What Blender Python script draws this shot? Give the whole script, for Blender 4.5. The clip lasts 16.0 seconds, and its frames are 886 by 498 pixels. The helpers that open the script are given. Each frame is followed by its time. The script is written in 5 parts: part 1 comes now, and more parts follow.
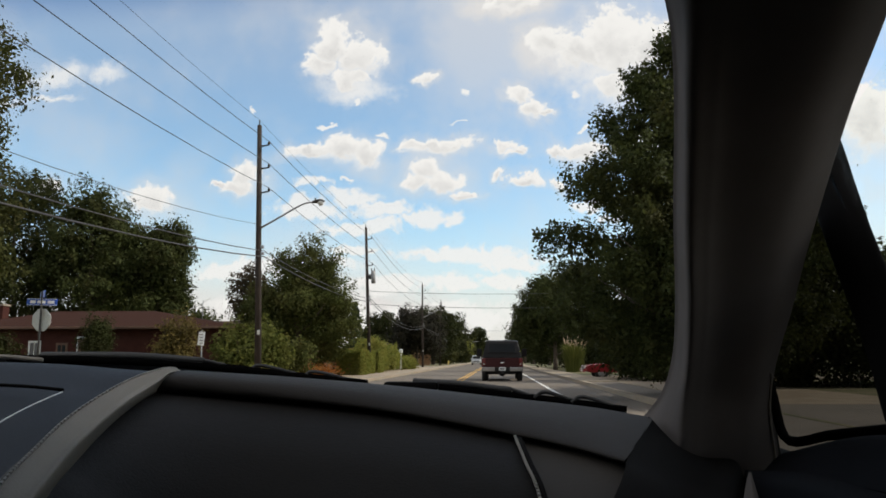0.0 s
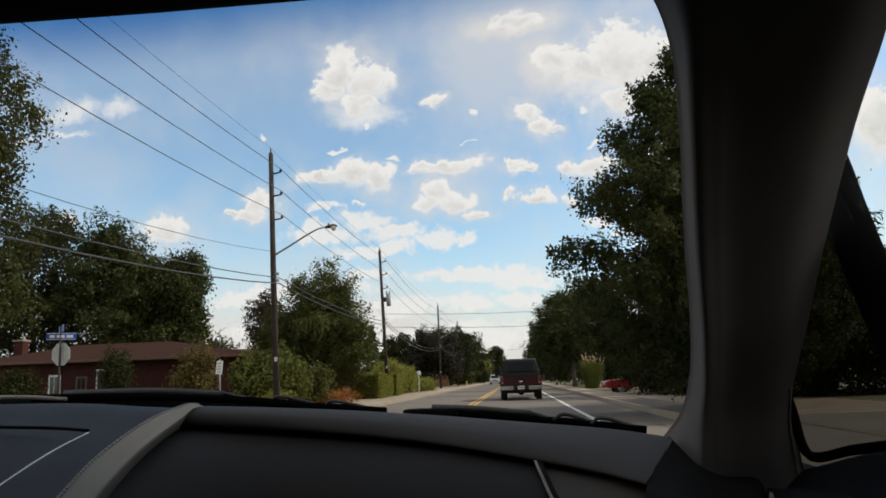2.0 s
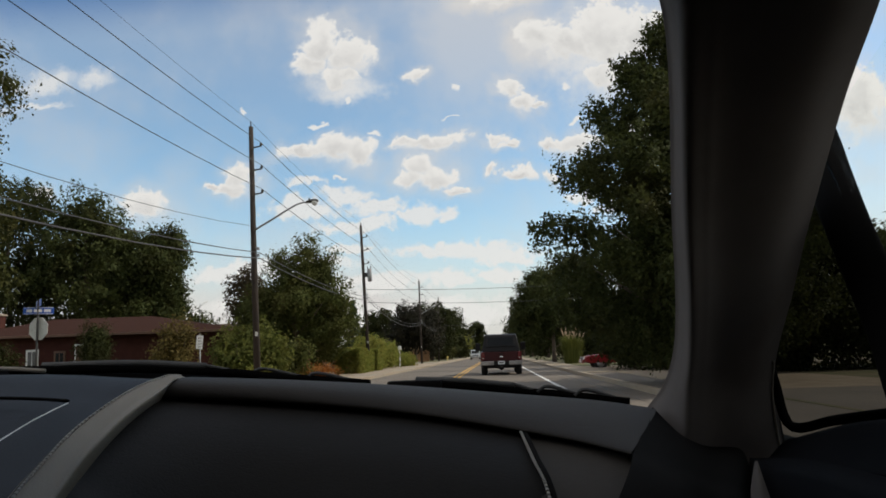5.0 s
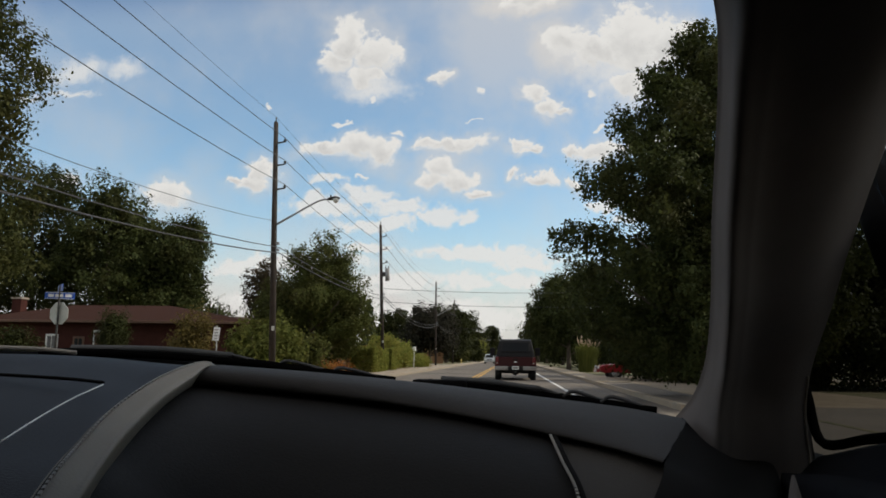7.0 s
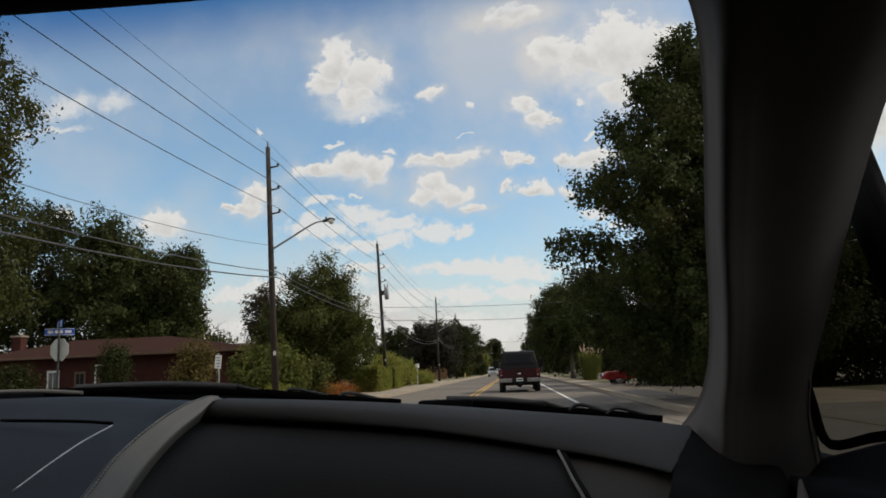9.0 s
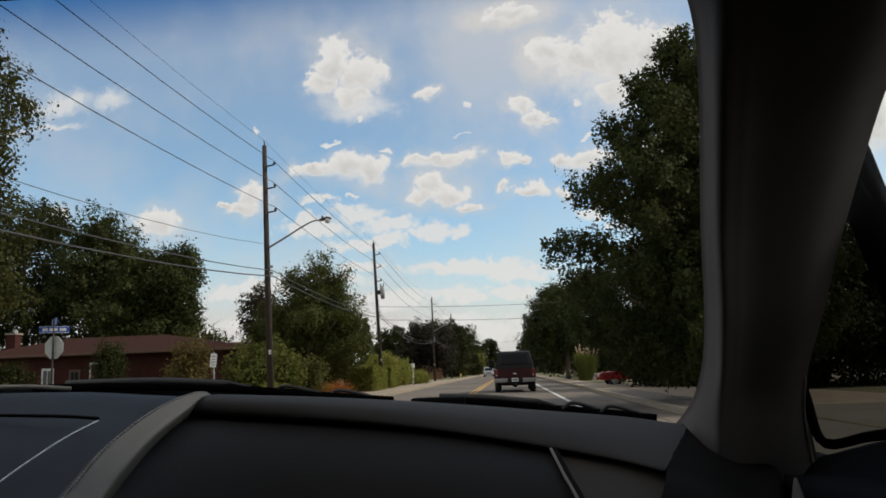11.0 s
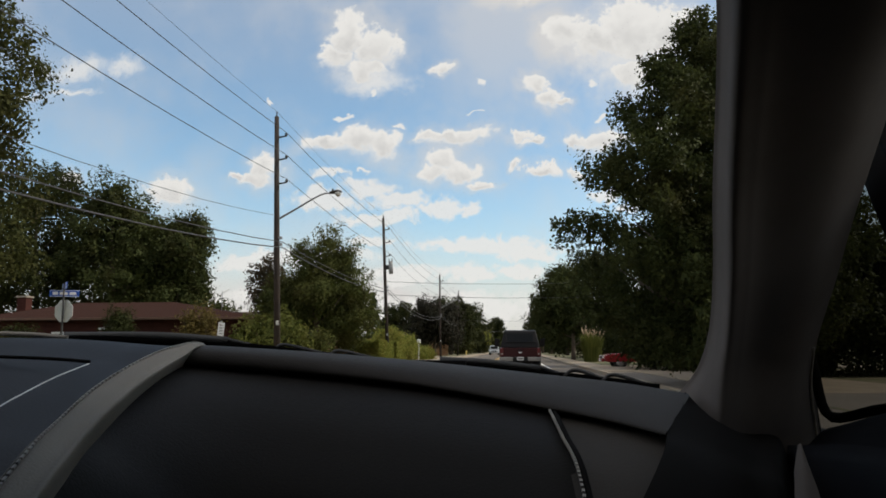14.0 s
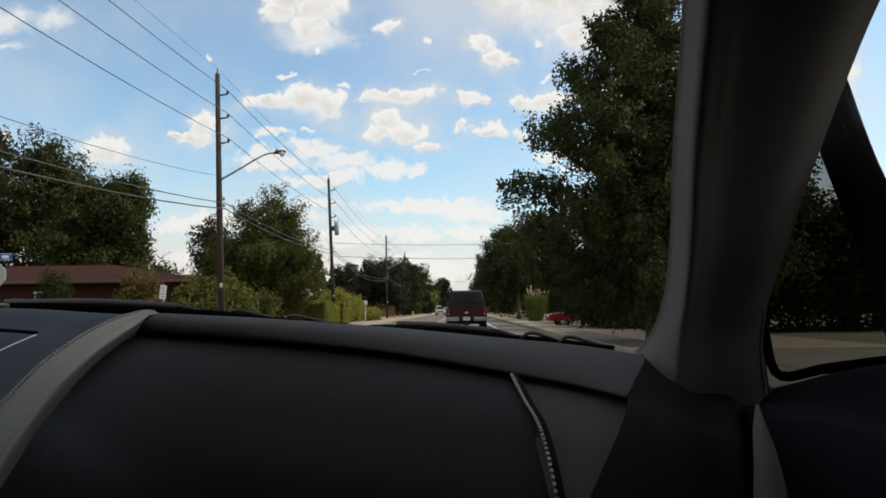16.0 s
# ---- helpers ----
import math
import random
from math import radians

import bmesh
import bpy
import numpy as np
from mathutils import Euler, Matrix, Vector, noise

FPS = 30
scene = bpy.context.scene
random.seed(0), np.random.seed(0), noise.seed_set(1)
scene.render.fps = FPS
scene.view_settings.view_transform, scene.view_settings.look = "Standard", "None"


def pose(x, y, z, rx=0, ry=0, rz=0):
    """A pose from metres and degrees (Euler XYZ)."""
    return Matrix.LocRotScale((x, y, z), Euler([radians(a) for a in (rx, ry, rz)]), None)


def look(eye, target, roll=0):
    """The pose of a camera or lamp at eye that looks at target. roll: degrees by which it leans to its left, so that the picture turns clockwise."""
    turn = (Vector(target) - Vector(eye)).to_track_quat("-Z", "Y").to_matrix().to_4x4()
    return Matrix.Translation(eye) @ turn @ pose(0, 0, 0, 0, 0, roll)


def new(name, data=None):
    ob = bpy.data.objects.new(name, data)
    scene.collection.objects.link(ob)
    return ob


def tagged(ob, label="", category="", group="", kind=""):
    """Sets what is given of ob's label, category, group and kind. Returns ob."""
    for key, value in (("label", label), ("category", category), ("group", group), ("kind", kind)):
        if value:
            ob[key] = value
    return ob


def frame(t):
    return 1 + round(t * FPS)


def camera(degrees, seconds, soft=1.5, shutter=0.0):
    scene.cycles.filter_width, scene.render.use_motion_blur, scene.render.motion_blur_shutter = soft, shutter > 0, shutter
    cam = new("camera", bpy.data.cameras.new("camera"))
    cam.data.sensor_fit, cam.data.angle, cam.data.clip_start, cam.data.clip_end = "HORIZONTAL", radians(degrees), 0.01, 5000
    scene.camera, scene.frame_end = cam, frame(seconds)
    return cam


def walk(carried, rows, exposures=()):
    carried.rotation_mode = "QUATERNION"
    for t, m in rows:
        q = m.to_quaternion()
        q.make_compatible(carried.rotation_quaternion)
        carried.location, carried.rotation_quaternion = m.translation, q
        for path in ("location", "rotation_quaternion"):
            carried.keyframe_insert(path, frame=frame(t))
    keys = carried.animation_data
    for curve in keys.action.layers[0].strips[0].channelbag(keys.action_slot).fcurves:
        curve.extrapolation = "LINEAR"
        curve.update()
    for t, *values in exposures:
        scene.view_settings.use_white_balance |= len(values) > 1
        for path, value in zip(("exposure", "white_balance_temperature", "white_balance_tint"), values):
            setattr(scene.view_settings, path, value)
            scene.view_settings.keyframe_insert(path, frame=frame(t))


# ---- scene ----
cam = camera(60.0, 16.0, soft=1.7)
PATH = [
    (0.0, pose(0.0000, 0.0000, 1.0300, 98.170, 0.000, 3.960)),
    (0.5, pose(-0.0032, -0.0041, 1.0321, 98.564, 0.174, 4.314)),
    (1.0, pose(-0.0115, -0.0159, 1.0302, 99.100, 0.849, 4.979)),
    (1.5, pose(-0.0023, -0.0153, 1.0366, 99.630, 1.743, 5.308)),
    (2.0, pose(0.0013, -0.0110, 1.0370, 99.706, 1.916, 5.300)),
    (2.5, pose(-0.0020, -0.0007, 1.0341, 98.961, 1.294, 4.868)),
    (3.0, pose(-0.0005, -0.0083, 1.0358, 98.493, 2.199, 4.807)),
    (3.5, pose(-0.0068, -0.0012, 1.0290, 98.243, 1.075, 4.862)),
    (4.0, pose(-0.0063, -0.0090, 1.0348, 97.959, 1.243, 4.697)),
    (4.5, pose(-0.0034, -0.0025, 1.0343, 98.119, 2.352, 4.318)),
    (5.0, pose(-0.0044, -0.0022, 1.0329, 97.848, 1.855, 3.878)),
    (7.5, pose(-0.0245, 0.0006, 1.0265, 98.043, -1.355, 4.600)),
    (8.0, pose(-0.0263, 0.0102, 1.0226, 97.729, -1.573, 3.384)),
    (8.5, pose(-0.0332, -0.0061, 1.0275, 98.686, -0.350, 4.622)),
    (9.0, pose(-0.0222, -0.0104, 1.0357, 99.176, 2.315, 5.165)),
    (9.5, pose(-0.0173, 0.0070, 1.0348, 98.872, 2.983, 4.449)),
    (12.0, pose(-0.0207, -0.0042, 1.0318, 99.275, 1.149, 4.586)),
    (12.5, pose(-0.0156, -0.0003, 1.0327, 99.090, 0.948, 3.646)),
    (13.0, pose(-0.0144, -0.0043, 1.0314, 98.669, 0.233, 5.115)),
    (13.5, pose(-0.0019, 0.0030, 1.0398, 98.427, 1.535, 5.649)),
    (14.0, pose(-0.0152, 0.0220, 1.0133, 97.462, 0.124, 5.267)),
    (14.5, pose(-0.0201, 0.0203, 1.0234, 96.555, 0.590, 3.343)),
    (15.0, pose(-0.0268, 0.0448, 1.0150, 96.036, 0.592, 2.802)),
    (15.5, pose(-0.0253, 0.0370, 1.0164, 94.812, 0.932, 1.878)),
    (16.0, pose(-0.0301, 0.0304, 1.0182, 94.517, 0.718, 1.293)),
]
STOPS = ((0.0, 0.0), (1.0, -0.08), (2.5, -0.10), (4.0, -0.15), (5.0, -0.18), (7.5, -0.25), (9.0, -0.28), (12.0, -0.26), (13.5, -0.18), (15.0, -0.10), (16.0, 0.0))
walk(cam, PATH, STOPS)

EYE = 1.03                       # height of the passenger's eye line over the road
SUN = Vector((0.75, 0.16, 0.66)).normalized()


# ---------------------------------------------------------------- nodes
def tree_nodes(nt):
    """Short hands for building nodes in one tree."""
    def node(kind, **kw):
        n = nt.nodes.new(kind)
        for k, v in kw.items():
            if k == "op":
                n.operation = v
            elif k == "blend":
                n.blend_type = v
            elif k == "dtype":
                n.data_type = v
        return n

    def put(n, key, v):
        if v is None:
            return
        if hasattr(v, "is_linked"):
            nt.links.new(v, n.inputs[key])
        else:
            n.inputs[key].default_value = v

    def math_(op, a, b=None, c=None):
        n = node("ShaderNodeMath", op=op)
        put(n, 0, a), put(n, 1, b), put(n, 2, c)
        return n.outputs[0]

    def ramp(x, lo, hi, a=0.0, b=1.0):
        n = node("ShaderNodeMapRange")
        n.interpolation_type = "SMOOTHSTEP"
        put(n, 0, x), put(n, 1, lo), put(n, 2, hi), put(n, 3, a), put(n, 4, b)
        return n.outputs[0]

    def mix(fac, a, b, blend="MIX"):
        n = node("ShaderNodeMix", dtype="RGBA", blend=blend)
        put(n, 0, fac), put(n, 6, a), put(n, 7, b)
        return n.outputs[2]

    def noise_(vec, scale, detail=5.0, rough=0.55):
        n = node("ShaderNodeTexNoise")
        put(n, "Vector", vec), put(n, "Scale", scale), put(n, "Detail", detail), put(n, "Roughness", rough)
        return n.outputs[0]

    return node, put, math_, ramp, mix, noise_


# ---------------------------------------------------------------- sky, sun
def build_sky():
    world = bpy.data.worlds.new("sky")
    scene.world = world
    world.use_nodes = True
    nt = world.node_tree
    nt.nodes.clear()
    node, put, math_, ramp, mix, noise_ = tree_nodes(nt)
    out = node("ShaderNodeOutputWorld")
    bg = node("ShaderNodeBackground")
    nt.links.new(bg.outputs[0], out.inputs[0])
    sky = node("ShaderNodeTexSky")
    sky.sky_type = "NISHITA"
    sky.sun_disc = False
    sky.sun_elevation = math.asin(SUN.z)
    sky.sun_rotation = math.atan2(SUN.x, SUN.y)
    sky.altitude, sky.air_density, sky.dust_density, sky.ozone_density = 800, 1.1, 1.2, 1.6
    scaled = mix(1.0, sky.outputs[0], (SKY * 1.16, SKY * 1.26, SKY * 1.20, 1), "MULTIPLY")
    coord = node("ShaderNodeTexCoord").outputs["Generated"]
    sep = node("ShaderNodeSeparateXYZ")
    put(sep, 0, coord)
    x, y, z = sep.outputs
    ahead = math_("MAXIMUM", y, 0.15)
    u, v = math_("DIVIDE", x, ahead), math_("DIVIDE", z, ahead)
    comb = node("ShaderNodeCombineXYZ")
    put(comb, 0, u), put(comb, 1, v), put(comb, 2, 0.0)
    uv = comb.outputs[0]
    # the outlines billow: the plane of the clouds is pushed about at three sizes
    def push(vec, scale, amount, detail):
        n = node("ShaderNodeTexNoise")
        put(n, "Vector", vec), put(n, "Scale", scale), put(n, "Detail", detail), put(n, "Roughness", 0.6)
        away = node("ShaderNodeVectorMath", op="SUBTRACT")
        put(away, 0, n.outputs["Color"]), put(away, 1, (0.5, 0.5, 0.5))
        grown = node("ShaderNodeVectorMath", op="SCALE")
        put(grown, 0, away.outputs[0]), put(grown, "Scale", amount)
        total = node("ShaderNodeVectorMath", op="ADD")
        put(total, 0, vec), put(total, 1, grown.outputs[0])
        return total.outputs[0]

    bent = push(push(uv, 13.0, 0.045, 2.0), 52.0, 0.030, 8.0)
    across = node("ShaderNodeSeparateXYZ")
    put(across, 0, bent)
    bu, bv = across.outputs[0], across.outputs[1]
    big = math_("SUBTRACT", noise_(uv, 14.0, 3.0), 0.5)
    fine = math_("SUBTRACT", noise_(uv, 70.0, 7.0, 0.6), 0.5)

    def heap(lobes):
        """The thickness of the nearest lobe, and how high in it."""
        solid, shade = None, None
        for cu, cv, ru, rv in lobes:
            du = math_("MULTIPLY", math_("SUBTRACT", bu, cu), 1 / (1.12 * ru))
            dv = math_("MULTIPLY", math_("SUBTRACT", bv, cv), 1 / (1.12 * rv))
            m = math_("SUBTRACT", 1.0, math_("SQRT", math_("MULTIPLY_ADD", du, du, math_("MULTIPLY", dv, dv))))
            if solid is None:
                solid, shade = m, dv
            else:
                nearer = math_("GREATER_THAN", m, solid)
                shade = math_("MULTIPLY_ADD", nearer, math_("SUBTRACT", dv, shade), shade)
                solid = math_("MAXIMUM", solid, m)
        return solid, shade

    solid, shade = heap(CUMULUS + FIELD)
    field = math_("MULTIPLY_ADD", fine, 0.9, solid)
    # crisp on top, fraying into the blue below
    mask = ramp(field, 0.0, ramp(shade, -0.7, 0.4, 0.75, 0.27))
    banks = heap(BANDS)[0]
    layer = math_("MULTIPLY", ramp(math_("MULTIPLY_ADD", fine, 1.1, banks), 0.0, 0.5), 0.86)
    specks, _ = heap(PUFFS)
    speck = math_("MULTIPLY", ramp(math_("MULTIPLY_ADD", fine, 1.4, specks), 0.0, 0.5), 0.9)
    thin, _ = heap(FAINT)
    film = math_("MULTIPLY", ramp(math_("MULTIPLY_ADD", fine, 1.0, thin), -0.2, 0.9), 0.75)
    mask = math_("MAXIMUM", math_("MAXIMUM", mask, film), math_("MAXIMUM", layer, speck))
    halo = ramp(math_("ADD", solid, math_("MULTIPLY", big, 2.2)), -0.9, 0.5, 0.0, 0.34)
    core = ramp(field, 0.25, 0.95)
    # thin high haze all round; unseen clouds behind, thickened to warm the cabin's light
    veil = ramp(noise_(coord, 3.6, 5.0, 0.6), 0.40, 0.66)
    behind = math_("MULTIPLY", ramp(noise_(coord, 3.2, 7.0, 0.6), 0.43, 0.52), ramp(y, 0.25, 0.45, 1.0, 0.0))
    mask = math_("MAXIMUM", mask, behind)
    low = ramp(z, 0.02, 0.19, 0.86, 0.0)
    high = math_("ADD", ramp(z, 0.26, 0.46, 0.0, 0.26), halo)
    pale = mix(math_("ADD", math_("MULTIPLY", veil, 0.40), math_("ADD", low, high)), scaled, (0.790, 0.758, 0.728, 1))
    lit = math_("ADD", math_("MULTIPLY", shade, 0.30), math_("MULTIPLY", big, 1.6))
    grey = math_("MULTIPLY", core, ramp(lit, -0.40, 0.50, 0.95, 0.05))
    cloud = mix(grey, (0.93, 0.905, 0.87, 1), (0.66, 0.645, 0.63, 1))
    colour = mix(mask, pale, cloud)
    nt.links.new(colour, bg.inputs[0])
    bg.inputs[1].default_value = 1.0


SKY = 0.15
# clouds: place (across, up) and half size, as tangents from the road's direction
CUMULUS = (
    (-0.223, 0.427, 0.029, 0.036), (-0.186, 0.406, 0.038, 0.034), (-0.237, 0.398, 0.027, 0.025), (-0.198, 0.378, 0.033, 0.018),
    (-0.208, 0.281, 0.040, 0.022), (-0.174, 0.275, 0.026, 0.020), (-0.252, 0.278, 0.036, 0.012), (-0.073, 0.287, 0.055, 0.010),
    (-0.106, 0.290, 0.021, 0.009), (-0.093, 0.252, 0.023, 0.019), (-0.069, 0.236, 0.027, 0.017), (-0.040, 0.220, 0.018, 0.008),
    (-0.103, 0.235, 0.021, 0.014), (0.034, 0.356, 0.018, 0.016), (0.052, 0.336, 0.023, 0.016), (0.073, 0.331, 0.012, 0.007),
    (-0.333, 0.252, 0.024, 0.024), (-0.347, 0.235, 0.033, 0.012), (-0.378, 0.240, 0.016, 0.007), (0.116, 0.273, 0.037, 0.014),
    (0.081, 0.274, 0.022, 0.008),
)
FIELD = (
    (0.193, 0.290, 0.033, 0.017), (0.224, 0.304, 0.019, 0.012), (0.164, 0.280, 0.013, 0.008), (0.012, 0.276, 0.015, 0.006),
    (0.030, 0.270, 0.016, 0.006), (0.040, 0.237, 0.025, 0.008), (0.005, 0.243, 0.009, 0.005), (0.084, 0.232, 0.013, 0.008),
    (-0.094, 0.382, 0.019, 0.007), (0.078, 0.418, 0.035, 0.024), (0.119, 0.407, 0.045, 0.027), (0.165, 0.418, 0.052, 0.060),
    (0.162, 0.367, 0.037, 0.025), (0.213, 0.412, 0.044, 0.048), (0.242, 0.343, 0.018, 0.023), (0.027, 0.481, 0.040, 0.013),
    (-0.471, 0.216, 0.034, 0.022), (-0.618, 0.240, 0.021, 0.011), (0.484, 0.306, 0.042, 0.057),
)
BANDS = (
    (-0.244, 0.233, 0.033, 0.008), (-0.191, 0.219, 0.037, 0.014), (-0.145, 0.200, 0.046, 0.015), (-0.092, 0.188, 0.039, 0.014),
    (-0.059, 0.182, 0.019, 0.012), (-0.253, 0.202, 0.056, 0.016), (-0.176, 0.178, 0.068, 0.011), (-0.049, 0.136, 0.103, 0.013),
    (0.018, 0.126, 0.051, 0.012), (-0.268, 0.122, 0.107, 0.015), (-0.346, 0.117, 0.062, 0.014), (-0.184, 0.144, 0.038, 0.009),
    (-0.061, 0.097, 0.044, 0.013), (0.006, 0.099, 0.040, 0.013), (-0.154, 0.094, 0.067, 0.013), (-0.088, 0.053, 0.146, 0.021),
    (-0.283, 0.073, 0.129, 0.015), (0.138, 0.206, 0.044, 0.009), (0.194, 0.221, 0.043, 0.007), (0.188, 0.187, 0.064, 0.009),
    (0.215, 0.162, 0.036, 0.009), (0.207, 0.136, 0.057, 0.010),
)
FAINT = (
    (-0.614, 0.398, 0.047, 0.015), (-0.543, 0.398, 0.030, 0.018), (-0.665, 0.403, 0.019, 0.012), (-0.681, 0.357, 0.032, 0.008),
    (-0.622, 0.366, 0.040, 0.006), (-0.187, 0.365, 0.050, 0.020), (0.165, 0.400, 0.085, 0.070),
)
PUFFS = (
    (-0.040, 0.358, 0.011, 0.005), (-0.189, 0.349, 0.005, 0.005), (0.122, 0.305, 0.012, 0.005), (-0.152, 0.301, 0.008, 0.005),
    (0.196, 0.259, 0.006, 0.003), (-0.335, 0.340, 0.006, 0.004), (-0.228, 0.319, 0.013, 0.003), (-0.200, 0.243, 0.008, 0.003),
    (-0.044, 0.316, 0.011, 0.002), (0.112, 0.350, 0.007, 0.005),
)
build_sky()
sun = new("sun", bpy.data.lights.new("sun", "SUN"))
sun.data.energy, sun.data.angle, sun.data.color = 3.6, radians(0.53), (1.0, 0.91, 0.77)
sun.matrix_world = look(SUN * 50, (0, 0, 0))


# ---------------------------------------------------------------- materials
def surface(name, a, b, rough=0.7, metal=0.0, scale=3.0, bump=0.15, bump_scale=60.0, spec=0.5, coat=0.0, island=False, stain=None):
    """Two colours mingled at a broad and a fine scale, in metres of the place, with fine relief."""
    m = bpy.data.materials.new(name)
    m.use_nodes = True
    nt = m.node_tree
    node, put, math_, ramp, mix, noise_ = tree_nodes(nt)
    bsdf = nt.nodes["Principled BSDF"]
    pos = node("ShaderNodeNewGeometry")
    vec = pos.outputs["Position"]
    broad = noise_(vec, scale, 6.0)
    grain = noise_(vec, bump_scale, 4.0)
    fac = math_("ADD", math_("MULTIPLY", ramp(broad, 0.3, 0.7), 0.65), math_("MULTIPLY", grain, 0.35))
    col = mix(fac, (*a, 1), (*b, 1))
    if island:
        col = mix(0.6, col, mix(pos.outputs["Random Per Island"], (*a, 1), (*b, 1)))
    if stain:
        col = mix(ramp(noise_(vec, scale * 0.23, 7.0, 0.65), 0.5, 0.66), col, (*stain, 1))
    put(bsdf, "Base Color", col)
    put(bsdf, "Roughness", math_("ADD", rough - 0.08, math_("MULTIPLY", broad, 0.16)))
    bsdf.inputs["Metallic"].default_value = metal
    bsdf.inputs["Specular IOR Level"].default_value = spec
    bsdf.inputs["Coat Weight"].default_value = coat
    if bump:
        bp = node("ShaderNodeBump")
        bp.inputs["Strength"].default_value = bump
        bp.inputs["Distance"].default_value = 0.02 if bump_scale < 200 else 0.002
        put(bp, "Height", grain)
        nt.links.new(bp.outputs[0], bsdf.inputs["Normal"])
    return m


def foliage(name, a, b, c, through_=0.35):
    """Leaves: colour by leaf and by clump, a little light through them."""
    m = bpy.data.materials.new(name)
    m.use_nodes = True
    nt = m.node_tree
    node, put, math_, ramp, mix, noise_ = tree_nodes(nt)
    bsdf = nt.nodes["Principled BSDF"]
    pos = node("ShaderNodeNewGeometry")
    col = mix(pos.outputs["Random Per Island"], (*a, 1), (*b, 1))
    col = mix(ramp(noise_(pos.outputs["Position"], 0.55, 4.0), 0.45, 0.75), col, (*c, 1))
    put(bsdf, "Base Color", col)
    bsdf.inputs["Roughness"].default_value = 0.75
    bsdf.inputs["Specular IOR Level"].default_value = 0.15
    tr = node("ShaderNodeBsdfTranslucent")
    put(tr, 0, col)
    mx = node("ShaderNodeMixShader")
    mx.inputs[0].default_value = through_
    nt.links.new(bsdf.outputs[0], mx.inputs[1])
    nt.links.new(tr.outputs[0], mx.inputs[2])
    nt.links.new(mx.outputs[0], nt.nodes["Material Output"].inputs[0])
    return m


def clear_glass(name, tint_band=False, tint=0.9):
    """A thin pane: seen straight through, mirror-like at a slant."""
    m = bpy.data.materials.new(name)
    m.use_nodes = True
    nt = m.node_tree
    node, put, math_, ramp, mix, noise_ = tree_nodes(nt)
    nt.nodes.remove(nt.nodes["Principled BSDF"])
    tr, gl, mx = node("ShaderNodeBsdfTransparent"), node("ShaderNodeBsdfGlossy"), node("ShaderNodeMixShader")
    gl.inputs["Roughness"].default_value = 0.02
    fr = node("ShaderNodeFresnel")
    fr.inputs[0].default_value = 1.25
    if tint_band:
        sep = node("ShaderNodeSeparateXYZ")
        put(sep, 0, node("ShaderNodeNewGeometry").outputs["Position"])
        slope = math_("SUBTRACT", sep.outputs[2], math_("MULTIPLY", sep.outputs[0], 0.03))
        band = ramp(slope, EYE + 0.272, EYE + 0.302)
        put(tr, 0, mix(band, (0.97, 0.98, 0.98, 1), (0.10, 0.34, 0.66, 1)))
    else:
        tr.inputs[0].default_value = (tint, tint * 1.02, tint, 1)
    put(mx, 0, math_("MULTIPLY", fr.outputs[0], 0.012))
    nt.links.new(tr.outputs[0], mx.inputs[1])
    nt.links.new(gl.outputs[0], mx.inputs[2])
    nt.links.new(mx.outputs[0], nt.nodes["Material Output"].inputs[0])
    return m


ASPHALT = surface("asphalt", (0.118, 0.098, 0.078), (0.158, 0.132, 0.106), 0.9, scale=0.6, bump=0.5, bump_scale=45, stain=(0.084, 0.071, 0.058))
CONCRETE = surface("concrete", (0.2550, 0.2042, 0.1472), (0.3400, 0.2756, 0.2000), 0.85, scale=1.1, bump=0.3, bump_scale=50, stain=(0.2550, 0.2241, 0.1760))
SLAB = surface("paving_slab", (0.2550, 0.2042, 0.1472), (0.3400, 0.2756, 0.2000), 0.85, scale=1.1, bump=0.3, bump_scale=50, stain=(0.2380, 0.2075, 0.1600))
LAWN = surface("dry_lawn", (0.062, 0.070, 0.022), (0.13, 0.115, 0.05), 0.95, scale=0.9, bump=0.8, bump_scale=30, stain=(0.17, 0.13, 0.075))
DIRT = surface("dirt", (0.20, 0.15, 0.10), (0.30, 0.24, 0.17), 0.95, scale=1.5, bump=0.6, bump_scale=25)
WHITE_LINE = surface("white_line_paint", (0.55, 0.54, 0.51), (0.75, 0.74, 0.71), 0.7, scale=4, bump=0.2)
YELLOW_LINE = surface("yellow_line_paint", (0.50, 0.27, 0.035), (0.66, 0.38, 0.06), 0.7, scale=4, bump=0.2)
POLE_WOOD = surface("weathered_pole_wood", (0.0255, 0.0190, 0.0156), (0.0465, 0.0334, 0.0257), 0.9, scale=2.5, bump=0.6, bump_scale=30)
BARK = surface("bark", (0.06, 0.045, 0.033), (0.12, 0.09, 0.065), 0.95, scale=4, bump=0.8, bump_scale=25)
GALVANISED = surface("galvanised_steel", (0.24, 0.25, 0.26), (0.36, 0.36, 0.37), 0.5, metal=0.6, scale=6)
DARK_IRON = surface("dark_iron", (0.035, 0.034, 0.033), (0.06, 0.057, 0.054), 0.6, metal=0.3, scale=8)
CABLE = surface("cable_sheath", (0.035, 0.035, 0.036), (0.06, 0.06, 0.06), 0.6, scale=4, bump=0)
BRICK_RED = surface("red_brick", (0.048, 0.018, 0.015), (0.074, 0.029, 0.022), 0.9, scale=3, bump=0.4, bump_scale=20, spec=0.1)
STUCCO_TAN = surface("tan_stucco", (0.42, 0.30, 0.17), (0.5, 0.37, 0.22), 0.9, scale=1.5, bump=0.4, spec=0.1)
